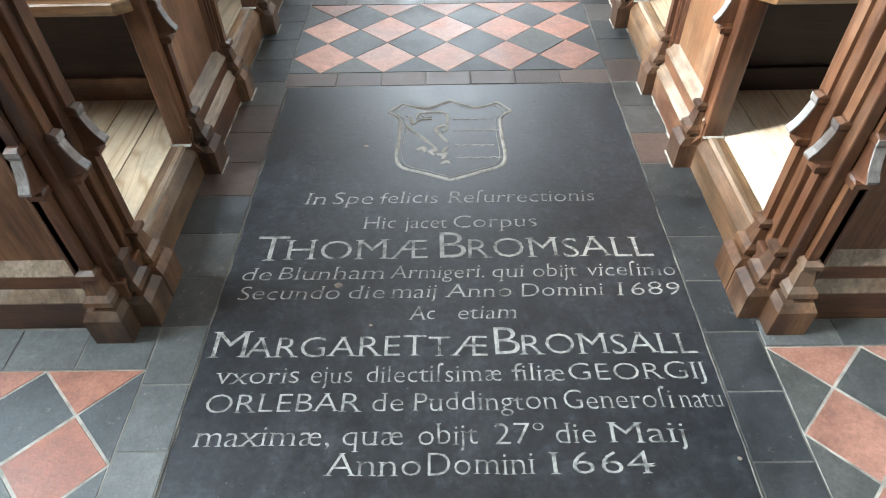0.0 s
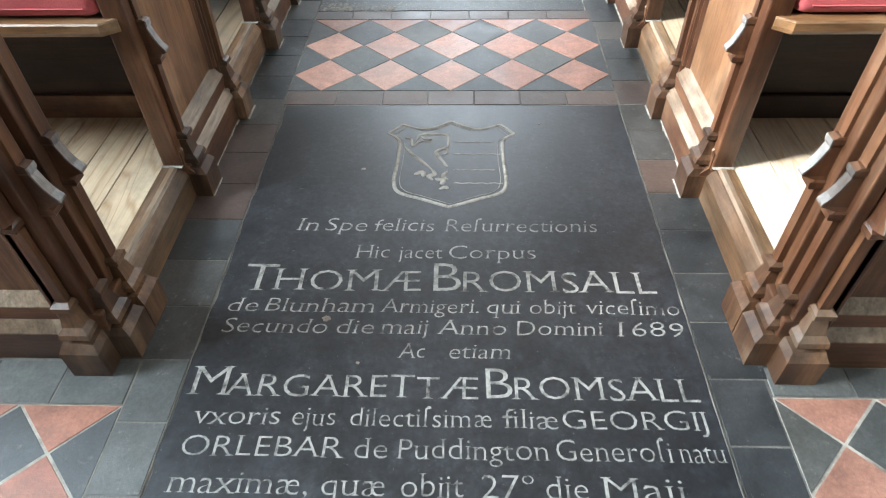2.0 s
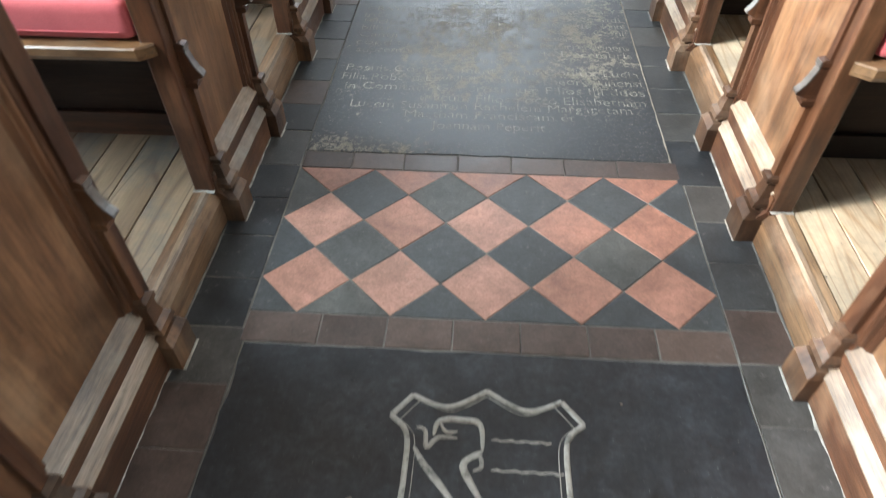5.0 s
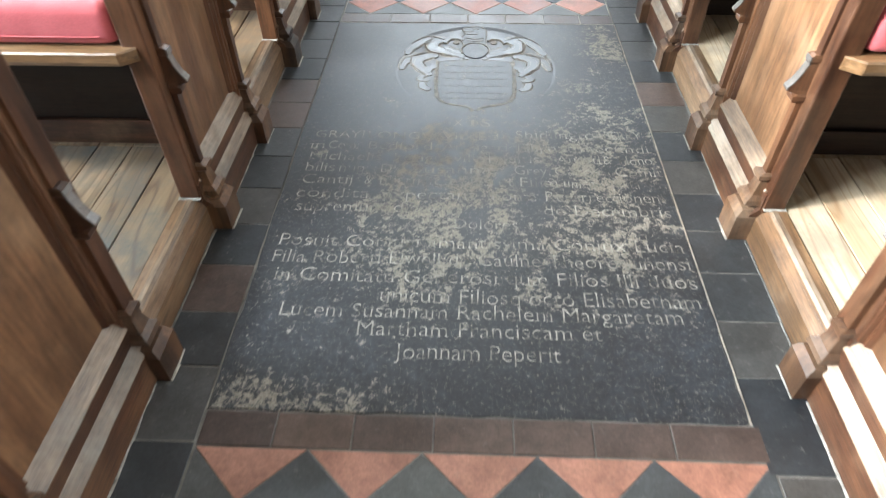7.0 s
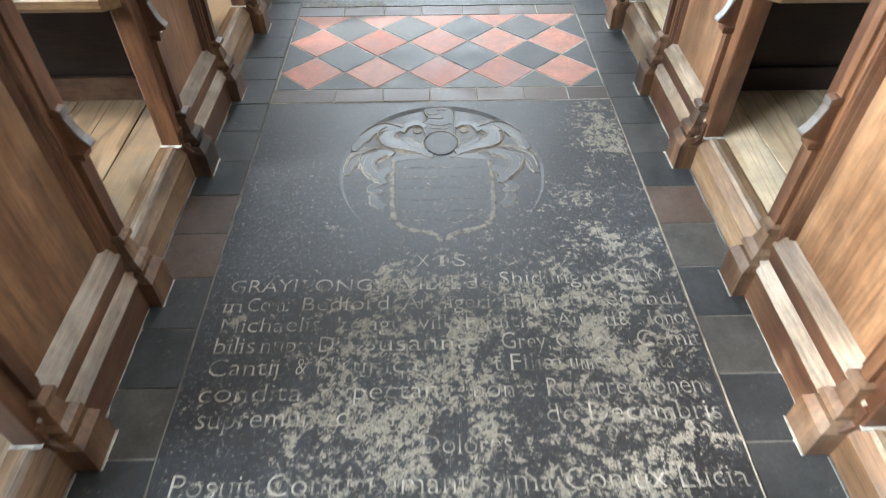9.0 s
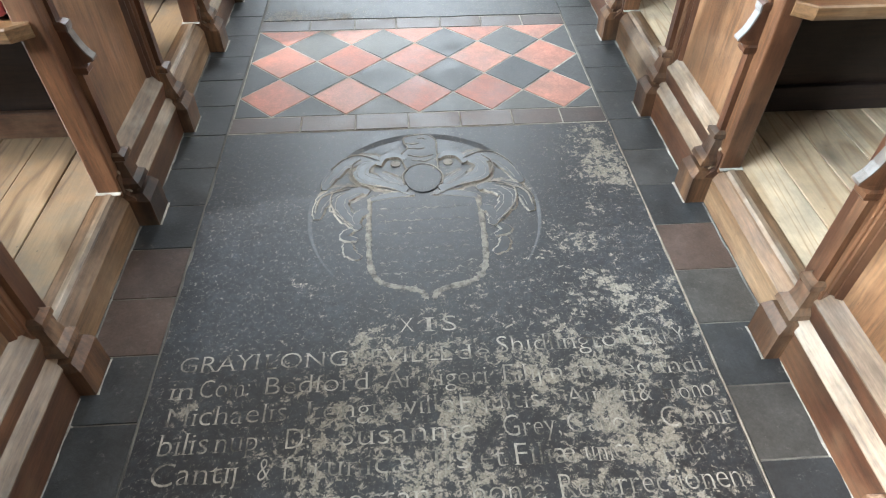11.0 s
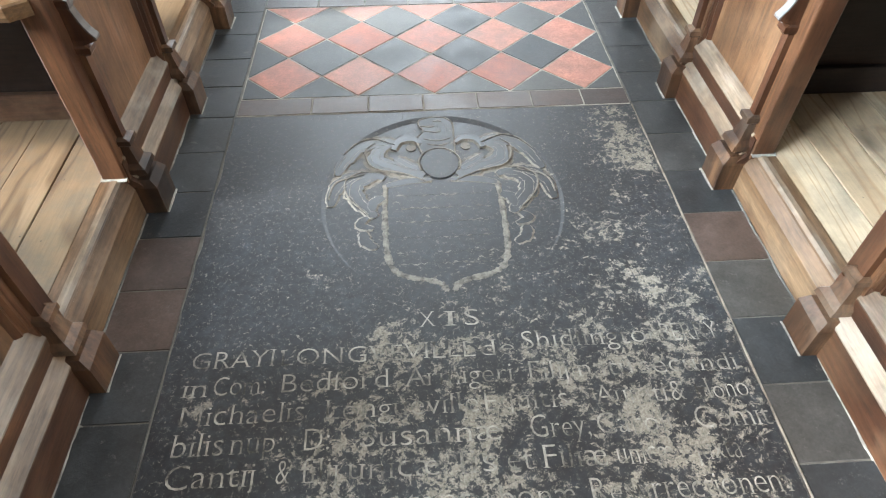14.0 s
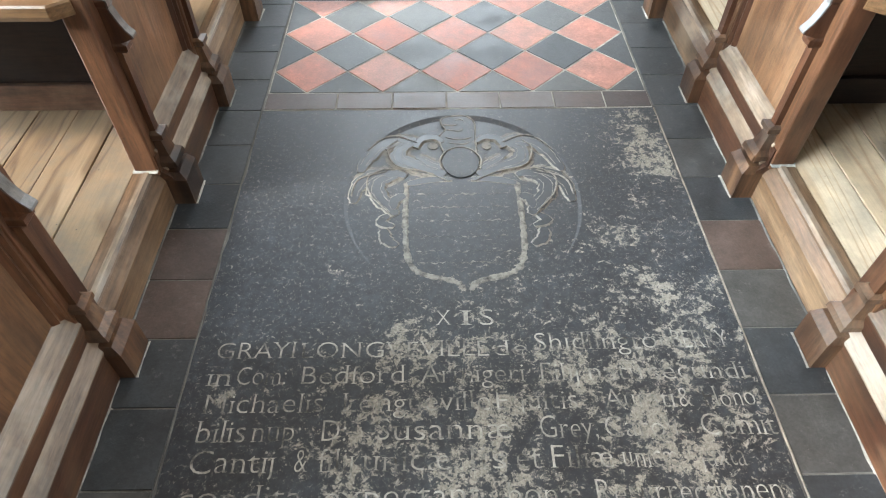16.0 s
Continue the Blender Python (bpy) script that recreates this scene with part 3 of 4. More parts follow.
rnd = random.Random(9)
for chx, chy, r in ((-0.292, 1.1, 0.013), (-0.27, 1.7, 0.009), (0.3, 1.95, 0.004), (-0.2, 0.97, 0.006), (0.57, 0.62, 0.006)):
    ring = [(chx + r * rnd.uniform(0.75, 1.2) * math.cos(a), chy - S1 + 0.8 * r * rnd.uniform(0.75, 1.2) * math.sin(a)) for a in [2 * math.pi * i / 14 for i in range(14)]]
    bm = loft(bmesh.new(), [[(x, y, -0.001) for x, y in ring], [(chx + (x - chx) * 0.7, chy - S1 + (y - chy + S1) * 0.7, 0.0012) for x, y in ring]])
    part("chip", bm, chip_stone, slab_a, "pale chip filled with mortar")

# the second stone
S2 = 2.838
ledger_b = tagged(empty("ledger_stone", -0.003, S2), "worn black marble ledger stone with flaking surface and faded Latin lettering", "ledger stone")
slab_b = part("slab", ragged_slab(S2, 4.737, 8), marble_b, ledger_b)
LINES_B = [
    (3.95, 0.06, [("X", -0.075, -0.045), ("I", -0.016, -0.006), ("S", 0.02, 0.05)]),
    (3.872, 0.058, [("GRAYI", -0.538, -0.376), ("LONGVEVILLE", -0.359, 0.035), ("de", 0.046, 0.116)]), (3.884, 0.066, [("Shidlington", 0.133, 0.427), ("BERRY", 0.429, 0.549)]),
    (3.81, 0.062, [("in", -0.542, -0.499), ("Com:", -0.485, -0.385), ("Bedford", -0.352, -0.144), ("Armigeri", -0.108, 0.102), ("Filij", 0.138, 0.215), ("natu", 0.237, 0.346), ("secundi", 0.363, 0.559)]),
    (3.748, 0.064, [("Michaelis", -0.536, -0.303), ("Longueville", -0.261, 0.029), ("Equitis", 0.042, 0.203), ("Aurati", 0.258, 0.396), ("&", 0.407, 0.432), ("Hono", 0.458, 0.559)]),
    (3.688, 0.066, [("bilis", -0.537, -0.445), ("nup:", -0.43, -0.339), ("D:", -0.298, -0.252), ("Susannæ", -0.196, 0.064), ("Grey,", 0.122, 0.233), ("Caroli", 0.248, 0.387), ("Comit", 0.436, 0.58)]),
    (3.628, 0.066, [("Cantij", -0.536, -0.381), ("&", -0.342, -0.32), ("filij", -0.298, -0.234), ("unicæ", -0.214, -0.054), ("lis", -0.014, 0.051), ("et", 0.071, 0.117), ("Filiæ", 0.137, 0.25), ("unicæ", 0.27, 0.373), ("juxta", 0.415, 0.5)]),
    (3.562, 0.066, [("condita", -0.54, -0.32), ("expectant", -0.28, 0.0), ("bonæ", 0.05, 0.18), ("Resurrectionem", 0.21, 0.56)]),
    (3.5, 0.066, [("supremum", -0.53, -0.27), ("diem", -0.24, -0.12), ("de", 0.2, 0.26), ("Decembris", 0.29, 0.565)]), (3.435, 0.06, [("Dolores", -0.06, 0.12)]),
    (3.355, 0.068, [("Posuit Conjugi amantissima Conjux Lucia", -0.545, 0.57)]), (3.29, 0.068, [("Filia Roberti Elwell de Caulne Theorodunensi", -0.55, 0.57)]),
    (3.224, 0.068, [("in Comitatu Generosi quæ Filios Illi duos", -0.529, 0.572)]), (3.157, 0.07, [("unicum Filiosq octo Elisabetham", -0.242, 0.565)]),
    (3.106, 0.066, [("Lucem Susannam Rachelem Margaretam", -0.489, 0.508)]), (3.051, 0.066, [("Martham Franciscam et", -0.287, 0.305)]), (2.985, 0.066, [("Joannam Peperit", -0.19, 0.2)]),
]
for base, size, words in LINES_B:
    for body, x0, x1 in words:
        cut_line(body, x0, x1, base - S2, size, slab_b, letter_b, split=base > 3.45, name="letter" if base > 3.45 else "inscription_line")

# the round panel sunk into the second stone, deepest at its head
MX, MY = -0.003, 4.35 - S2
cutter_bm = bmesh.new()
rims = []
for grow, up in ((0.955, 0.0), (1.06, 1.0)):
    rim = []
    for i in range(72):
        a = 2 * math.pi * i / 72
        x, y = MX + 0.312 * grow * math.cos(a), MY + 0.353 * grow * math.sin(a)
        rim.append((x, y, 0.004 if up else 0.0005 - 0.005 * (0.5 + 0.5 * math.sin(a))))
    rims.append(rim)
loft(cutter_bm, rims)
cutter = part("panel_cutter", cutter_bm, marble_b)
sink = slab_b.modifiers.new("sunk_panel", "BOOLEAN")
sink.operation, sink.object, sink.solver = "DIFFERENCE", cutter, "EXACT"
cutter.location = (-0.003, S2, 0)
bpy.context.view_layer.update()
sunk = bpy.data.meshes.new_from_object(slab_b.evaluated_get(bpy.context.evaluated_depsgraph_get()))
slab_b.modifiers.remove(sink)
slab_b.data = sunk
bpy.data.objects.remove(cutter)

edge_rnd = random.Random(31)


def panel_floor(y):
    """Height of the sunk panel at y."""
    return 0.0005 - 0.005 * (0.5 + 0.5 * max(-1.0, min(1.0, (y - MY) / 0.353)))


def leaf(ctrl, wide, lobes, name="leaf", mat=None, rim=0.0065, top=0.0006):
    """A raised curling leaf along ctrl with scalloped edges: a smooth top, and pale worn slopes round it."""
    run = curve_pts([(MX + x, y - S2) for x, y in ctrl], 36, False)
    sides = ([], [])
    for i, (x, y, _) in enumerate(run):
        ax, ay, _ = run[max(0, i - 1)]
        bx, by, _ = run[min(len(run) - 1, i + 1)]
        d = math.hypot(bx - ax, by - ay) or 1
        u = i / (len(run) - 1)
        body = wide / 2 * (0.12 + 0.88 * math.sin(math.pi * min(1, 0.12 + 0.86 * u)) ** 0.7)
        for k, sg in enumerate((1, -1)):
            saw = (u * lobes + 0.37 * k) % 1.0
            w = body * (0.85 + 0.32 * saw * (1 if lobes else 0))
            sides[k].append((x - sg * (by - ay) / d * w, y + sg * (bx - ax) / d * w, -sg * (by - ay) / d, sg * (bx - ax) / d))
    ring = sides[0] + sides[1][::-1]
    deep = panel_floor(ring[0][1]) - 0.0004
    slope = bmesh.new()
    low = [slope.verts.new((x + nx * rim * edge_rnd.uniform(0.7, 1.25), y + ny * rim * edge_rnd.uniform(0.7, 1.25), deep)) for x, y, nx, ny in ring]
    high = [slope.verts.new((x, y, top)) for x, y, _, _ in ring]
    n = len(ring)
    for i in range(n):
        slope.faces.new((low[i], low[(i + 1) % n], high[(i + 1) % n], high[i]))
    ground = bmesh.new()
    inner = [ground.verts.new((x, y, deep + 0.0007 + top * 0.2)) for x, y, _, _ in ring]
    outer = [ground.verts.new((x + nx * 2.2 * rim * edge_rnd.uniform(0.8, 1.2), y + ny * 2.2 * rim * edge_rnd.uniform(0.8, 1.2), deep + 0.0005 + top * 0.2)) for x, y, nx, ny in ring]
    for i in range(n):
        ground.faces.new((outer[i], outer[(i + 1) % n], inner[(i + 1) % n], inner[i]))
    face = bmesh.new()
    half = n // 2
    a = [face.verts.new((x, y, top)) for x, y, _, _ in sides[0]]
    b = [face.verts.new((x, y, top)) for x, y, _, _ in sides[1]]
    for i in range(half - 1):
        face.faces.new((a[i], a[i + 1], b[i + 1], b[i]))
    ob = part(name, face, mat or marble_a, ledger_b)
    if wide < 0.03:
        ground.free()
        part("worn_edge", slope, carving_edge, ob, "pale worn edge of the carving")
        return
    veins = bmesh.new()
    for k, pick in ((0, 0.55), (1, 0.5)):
        vein = [(x + (sides[k][i][0] - x) * pick, y + (sides[k][i][1] - y) * pick, edge_rnd.uniform(0.3, 1.2)) for i, (x, y, _) in enumerate(run)][4 + 3 * k:-5]
        stroke(veins, vein, 0.0032, 0.0005, top - 0.0001)
    part("vein", veins, carving_edge, ob, "pale cut veins of the leaf")
    part("leaf_ground", ground, carving_ground, ob, "dusty sunk ground round the leaf")
    part("worn_edge", slope, carving_edge, ob, "pale worn edge of the carving")


LEAVES = [  # spine, breadth, scallops
    ([(0.115, 4.575), (0.17, 4.59), (0.225, 4.565), (0.257, 4.51), (0.275, 4.455)], 0.046, 4), ([(0.045, 4.44), (0.11, 4.474), (0.165, 4.505), (0.168, 4.55), (0.135, 4.572)], 0.046, 3),
    ([(0.19, 4.452), (0.24, 4.442), (0.275, 4.4), (0.285, 4.335)], 0.042, 4), ([(0.165, 4.45), (0.22, 4.42), (0.225, 4.375), (0.195, 4.325), (0.17, 4.29)], 0.046, 5),
    ([(0.055, 4.467), (0.09, 4.49), (0.122, 4.52)], 0.03, 2), ([(0.145, 4.405), (0.09, 4.42), (0.025, 4.424)], 0.026, 0), ([(0.15, 4.435), (0.17, 4.445), (0.205, 4.435)], 0.026, 0),
    ([(0.15, 4.36), (0.175, 4.345), (0.18, 4.31)], 0.026, 2), ([(0.19, 4.29), (0.21, 4.265), (0.175, 4.25)], 0.02, 2), ([(0.2, 4.24), (0.192, 4.205), (0.165, 4.185)], 0.026, 3),
    ([(0.125, 4.555), (0.108, 4.594), (0.07, 4.6), (0.048, 4.578)], 0.024, 0),
]
for side in (1, -1):
    for k, (ctrl, wide, lobes) in enumerate(LEAVES):
        leaf([(side * x, y) for x, y in ctrl], wide, lobes, top=0.0004 + 0.00013 * k + (0.00006 if side > 0 else 0))
    bm = bmesh.new()
    for ctrl in ([(0.04, 4.418), (0.1, 4.452), (0.175, 4.478), (0.2, 4.525), (0.2, 4.56), (0.175, 4.588)], [(0.18, 4.462), (0.215, 4.462), (0.248, 4.436), (0.252, 4.4), (0.236, 4.356), (0.2, 4.31), (0.18, 4.28)],
                 [(0.12, 4.575), (0.18, 4.607), (0.225, 4.59), (0.262, 4.54)], [(0.2, 4.455), (0.275, 4.425), (0.292, 4.36)]):
        stroke(bm, [(x, y, edge_rnd.uniform(0.5, 1.2) * f) for x, y, f in curve_pts([(MX + side * x, y - S2) for x, y in ctrl], 40)], 0.0062, 0.0012, 0.0018)
    part("groove", bm, carving_edge, ledger_b, "pale groove between the carved leaves")
    bm = bmesh.new()
    ring = [(MX + side * 0.076 + 0.014 * math.cos(2 * math.pi * i / 16), 4.564 - S2 + 0.015 * math.sin(2 * math.pi * i / 16)) for i in range(16)]
    loft(bm, [[(x, y, -0.005) for x, y in ring], [(x, y, -0.001) for x, y in ring]])
    part("boss", bm, carving_edge, ledger_b, "pale worn knob of the carving")

# the shield: a smooth field with a pale worn border and broken bars
field = [(0.0, 4.412), (0.07, 4.411), (0.138, 4.41), (0.14, 4.34), (0.139, 4.25), (0.134, 4.165), (0.118, 4.115), (0.085, 4.092), (0.04, 4.08), (0.012, 4.068), (0.0, 4.046)]
ring = [(MX + x, y - S2) for x, y in field] + [(MX - x, y - S2) for x, y in field[-2:0:-1]]
part("shield", loft(bmesh.new(), [[(x, y, -0.006) for x, y in ring], [(x, y, 0.0002) for x, y in ring]]), marble_b, ledger_b, "smooth field of a carved heraldic shield")
bm = bmesh.new()
for side in (1, -1):
    run = curve_pts([(MX + side * (x + 0.008), y) for x, y in field[2:]], 80, False)
    stroke(bm, [(x, y - S2, edge_rnd.uniform(0.6, 1.2)) for x, y, _ in run], 0.017, 0.001)
part("shield_border", bm, carving_b, ledger_b, "pale worn border of the carved shield")
for side in (1, -1):
    for x, y0, y1 in ((0.162, 4.38, 4.12), (0.172, 4.34, 4.14)):
        bm = bmesh.new()
        stroke(bm, [(MX + side * (x + edge_rnd.uniform(-0.004, 0.004)), y0 - S2 + (y1 - y0) * i / 26, edge_rnd.uniform(0.2, 1.2)) for i in range(27)], 0.015, 0.0012 if x < 0.17 else 0.001, -0.0035)
        part("worn_ground", bm, carving_edge, ledger_b, "pale chisel-worn ground beside the shield")
rnd = random.Random(5)
for y in (4.365, 4.318, 4.268, 4.215, 4.165, 4.13):
    bm = bmesh.new()
    stroke(bm, [(MX - 0.12 + 0.24 * i / 30, y - S2 + rnd.uniform(-0.004, 0.004), max(0.02, rnd.uniform(-1.6, 1))) for i in range(31)], 0.009, 0.0006)
    part("shield_bar", bm, carving_b, ledger_b)
bm = bmesh.new()
ring = [(MX + 0.05 * math.cos(2 * math.pi * i / 32), 4.492 - S2 + (0.06 if math.sin(2 * math.pi * i / 32) > 0 else 0.062) * math.sin(2 * math.pi * i / 32)) for i in range(32)]
loft(bm, [[(x, y, -0.005) for x, y in ring], [(x, y, 0.0006) for x, y in ring], [(MX + (x - MX) * 0.8, 4.492 - S2 + (y - 4.492 + S2) * 0.8, 0.0012) for x, y in ring]])
part("helm", bm, marble_b, ledger_b, "smooth oval carved helm")
bm = bmesh.new()
stroke(bm, [(x, y, 1) for x, y in [(MX + 0.057 * math.cos(math.pi * (-0.15 + 1.3 * i / 40)), 4.492 - S2 + 0.064 * math.sin(math.pi * (-0.15 + 1.3 * i / 40))) for i in range(41)]], 0.006, 0.0022)
part("helm_rim", bm, carving_edge, ledger_b, "pale edge round the helm")
crest_half = [(0.045, 4.53), (0.046, 4.62), (0.045, 4.672), (0.02, 4.7), (-0.02, 4.7), (-0.05, 4.688), (-0.05, 4.66), (-0.04, 4.635), (-0.06, 4.6), (-0.045, 4.53)]
run = curve_pts([(MX + x, y - S2) for x, y in crest_half], 60, False)
part("crest", loft(bmesh.new(), [[(x, y, -0.006) for x, y, _ in run], [(x, y, 0.0003) for x, y, _ in run]]), marble_b, ledger_b, "simplified carved crest")
bm = bmesh.new()
stroke(bm, [(x, y, edge_rnd.uniform(0.6, 1.2)) for x, y, _ in run], 0.0065, 0.0016)
for ctrl in ([(-0.048, 4.66), (-0.02, 4.655), (-0.005, 4.66)], [(-0.035, 4.635), (0.0, 4.63), (0.01, 4.64)], [(-0.01, 4.68), (0.005, 4.685), (0.015, 4.678)], [(-0.04, 4.6), (0.0, 4.59), (0.035, 4.6)], [(-0.03, 4.575), (0.01, 4.57), (0.03, 4.58)]):
    stroke(bm, curve_pts([(MX + x, y - S2) for x, y in ctrl], 16), 0.008, 0.0016)
part("crest_carving", bm, carving_edge, ledger_b, "pale cut lines of the crest")

# the third stone, beyond the further tiles
ledger_c = tagged(empty("ledger_stone", 0.0, 5.502), "worn black ledger stone beyond the tiles", "ledger stone")
part("slab", ragged_slab(5.502, 7.4, 21), marble_b, ledger_c)

# ---- pews ----
BAY, END_L, PEW_H, DECK = 0.925, 0.515, 0.94, 0.113
PEW_Y = [1.56 + BAY * k for k in range(6)]


def buttress(bm_parts, put):
    """Base, shaft, sloped offset and upper shaft; put(w, h, z) gives a ring of the section with its face at w and half breadth h."""
    base = [(0.695, 0.044, 0.0), (0.695, 0.044, 0.08), (0.709, 0.035, 0.1), (0.723, 0.024, 0.101), (0.723, 0.024, 0.114), (0.708, 0.034, 0.115), (0.711, 0.033, 0.128), (0.723, 0.023, 0.14),
            (0.733, 0.016, 0.184), (0.723, 0.022, 0.19), (0.723, 0.022, 0.203), (0.736, 0.014, 0.208)]
    shaft = [(0.738, 0.0115, 0.2), (0.738, 0.0115, 0.43)]
    slope = [(0.726, 0.0145, 0.416), (0.722, 0.016, 0.421), (0.722, 0.016, 0.432), (0.732, 0.013, 0.437), (0.703, 0.011, 0.446), (0.7035, 0.011, 0.452),
             (0.714, 0.0105, 0.466), (0.722, 0.0105, 0.484), (0.73, 0.0105, 0.512), (0.7275, 0.013, 0.518), (0.7275, 0.013, 0.529), (0.738, 0.011, 0.534)]
    upper = [(0.744, 0.0105, 0.52), (0.744, 0.0105, PEW_H - 0.06), (0.755, 0.008, PEW_H - 0.03)]
    # thin plate over the upward slope only, in greyer oak than the body
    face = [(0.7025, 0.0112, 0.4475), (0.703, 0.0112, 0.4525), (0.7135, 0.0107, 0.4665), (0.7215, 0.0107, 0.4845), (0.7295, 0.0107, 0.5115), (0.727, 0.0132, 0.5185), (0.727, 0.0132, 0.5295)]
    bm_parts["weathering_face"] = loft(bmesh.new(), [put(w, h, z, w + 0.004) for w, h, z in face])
    for key, rows in (("buttress_base", base), ("buttress_shaft", shaft), ("weathering", slope), ("buttress_top", upper)):
        bm_parts[key] = loft(bmesh.new(), [put(*r) for r in rows])
    return bm_parts


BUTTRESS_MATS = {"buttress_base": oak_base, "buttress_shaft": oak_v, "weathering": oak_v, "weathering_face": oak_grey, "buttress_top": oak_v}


def add_buttress_aisle(s, yc, parent):
    made = buttress({}, lambda w, h, z, back=0.762: [(s * w, yc - h, z), (s * back, yc - h, z), (s * back, yc + h, z), (s * w, yc + h, z)])
    for key, bm in made.items():
        part(key, bm, BUTTRESS_MATS[key], parent, "grey sloped top" if key == "weathering_face" else "")


def bench_end(s, length, parent):
    """Panelled end towards the aisle; local y runs north from its south edge."""
    end = part("bench_end", new_box(s * 0.776, s * 0.806, 0.012, length - 0.012, 0.0, PEW_H - 0.01), oak_panel, parent, "panelled oak bench end")
    for y0, y1 in ((0.0, 0.074), (length - 0.074, length)):
        part("stile", new_box(s * 0.752, s * 0.809, y0, y1, 0.1, PEW_H, bevel=0.004), oak_v, end)
    if length > 0.3:
        for y0, d in ((0.074, 1), (length - 0.074, -1)):
            bm = bmesh.new()
            outline = [(s * 0.757, y0), (s * 0.757, y0 + d * 0.006), (s * 0.766, y0 + d * 0.01), (s * 0.764, y0 + d * 0.016), (s * 0.777, y0 + d * 0.024), (s * 0.777, y0)]
            loft(bm, [[(x, y, 0.19) for x, y in outline], [(x, y, PEW_H - 0.09) for x, y in outline]])
            part("panel_moulding", bm, oak_v, end)
    part("top_rail", new_box(s * 0.753, s * 0.808, 0.074, length - 0.074, PEW_H - 0.1, PEW_H - 0.002, bevel=0.004), oak_y, end)
    part("plinth", prism_y(bmesh.new(), [(s * 0.8, 0), (s * 0.727, 0), (s * 0.727, 0.089), (s * 0.748, 0.108), (s * 0.748, 0.157), (s * 0.8, 0.157)], 0.006, length - 0.006), oak_y, end)
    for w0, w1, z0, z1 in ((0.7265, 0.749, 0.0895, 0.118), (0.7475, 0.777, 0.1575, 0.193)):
        part("plinth_chamfer", prism_y(bmesh.new(), [(s * w0, z0 - 0.004), (s * w0, z0), (s * w1, z1), (s * (w1 + 0.012), z1), (s * (w1 + 0.012), z0 - 0.004)], 0.02, length - 0.02), oak_dust_sheen, end,
             "worn sloping moulding, paled by dust and painted sheen")
    for yc in (0.049, length - 0.049):
        add_buttress_aisle(s, yc, end)
    part("foot_strip", prism_x(bmesh.new(), [(-0.008, DECK + 0.001), (-0.005, DECK + 0.0035), (0.004, DECK + 0.005), (0.004, DECK + 0.001)], s * 0.752, s * 0.812), lime_dust, end, "pale dusty strip at the foot")
    return end


def pew(s, y0):
    root = tagged(empty("pew", 0.0, y0), "dark oak church pew with buttressed panelled end and open seat", "pew", "pews along the aisle")
    bench_end(s, END_L, root)
    bm = bmesh.new()
    outline = [(0.81, -0.028), (0.775, 0.0), (0.775, 0.01), (0.81, 0.01), (0.81, 0.4), (2.7, 0.4), (2.7, -0.028)]
    loft(bm, [[(s * x, y, 0.522) for x, y in outline], [(s * x, y - 0.004, 0.532) for x, y in outline], [(s * x, y - 0.004, 0.55) for x, y in outline], [(s * x, y, 0.554) for x, y in outline]])
    part("seat", bm, oak_seat, root)
    part("seat_front", new_box(s * 0.808, s * 2.68, 0.27, 0.292, DECK, 0.522), oak_shaded, root)
    # East toe boards are painted shade-dark; the west ones keep plain oak.
    part("toe_board", new_box(s * 0.81, s * 2.68, 0.252, 0.269, DECK, 0.192, bevel=0.003), oak_shaded if s > 0 else oak_x, root)
    part("back", new_box(s * 0.808, s * 2.68, 0.42, 0.45, DECK, 0.9), oak_shaded, root)
    part("back_rail", new_box(s * 0.808, s * 2.68, 0.405, 0.465, 0.9, 0.935, bevel=0.006), oak_x, root)
    part("far_end", new_box(s * 2.681, s * 2.73, 0.0, END_L, DECK, PEW_H, bevel=0.004), oak_v, root)
    return root


def cushion(s, y0):
    root = tagged(empty("pew_cushion", 0.0, y0, 0.0), "long flat red wool cushion on the pew seat", "cushion", "pew cushions")
    bm = new_box(s * 0.812, s * 2.6, -0.005, 0.36, 0.556, 0.65)
    bmesh.ops.bevel(bm, geom=list(bm.edges), offset=0.03, segments=5, profile=0.6, affect="EDGES")
    part("pad", bm, red_cloth, root, smooth=True)
    bm = bmesh.new()
    prism_x(bm, [(-0.0072, 0.578), (-0.0086, 0.58), (-0.0072, 0.582), (-0.003, 0.58)], s * 0.845, s * 2.56)
    part("piping", bm, red_cloth, root)
    return root


for s in (1, -1):
    first, pad = pew(s, PEW_Y[0]), cushion(s, PEW_Y[0])
    for y in PEW_Y[1:]:
        copy_thing(first, Matrix.Translation((0, y, 0)))
        copy_thing(pad, Matrix.Translation((0, y, 0)))

# the fronts that close the pews towards the cross aisle
FRONT_Y, FRONT_L = 0.955, 0.195


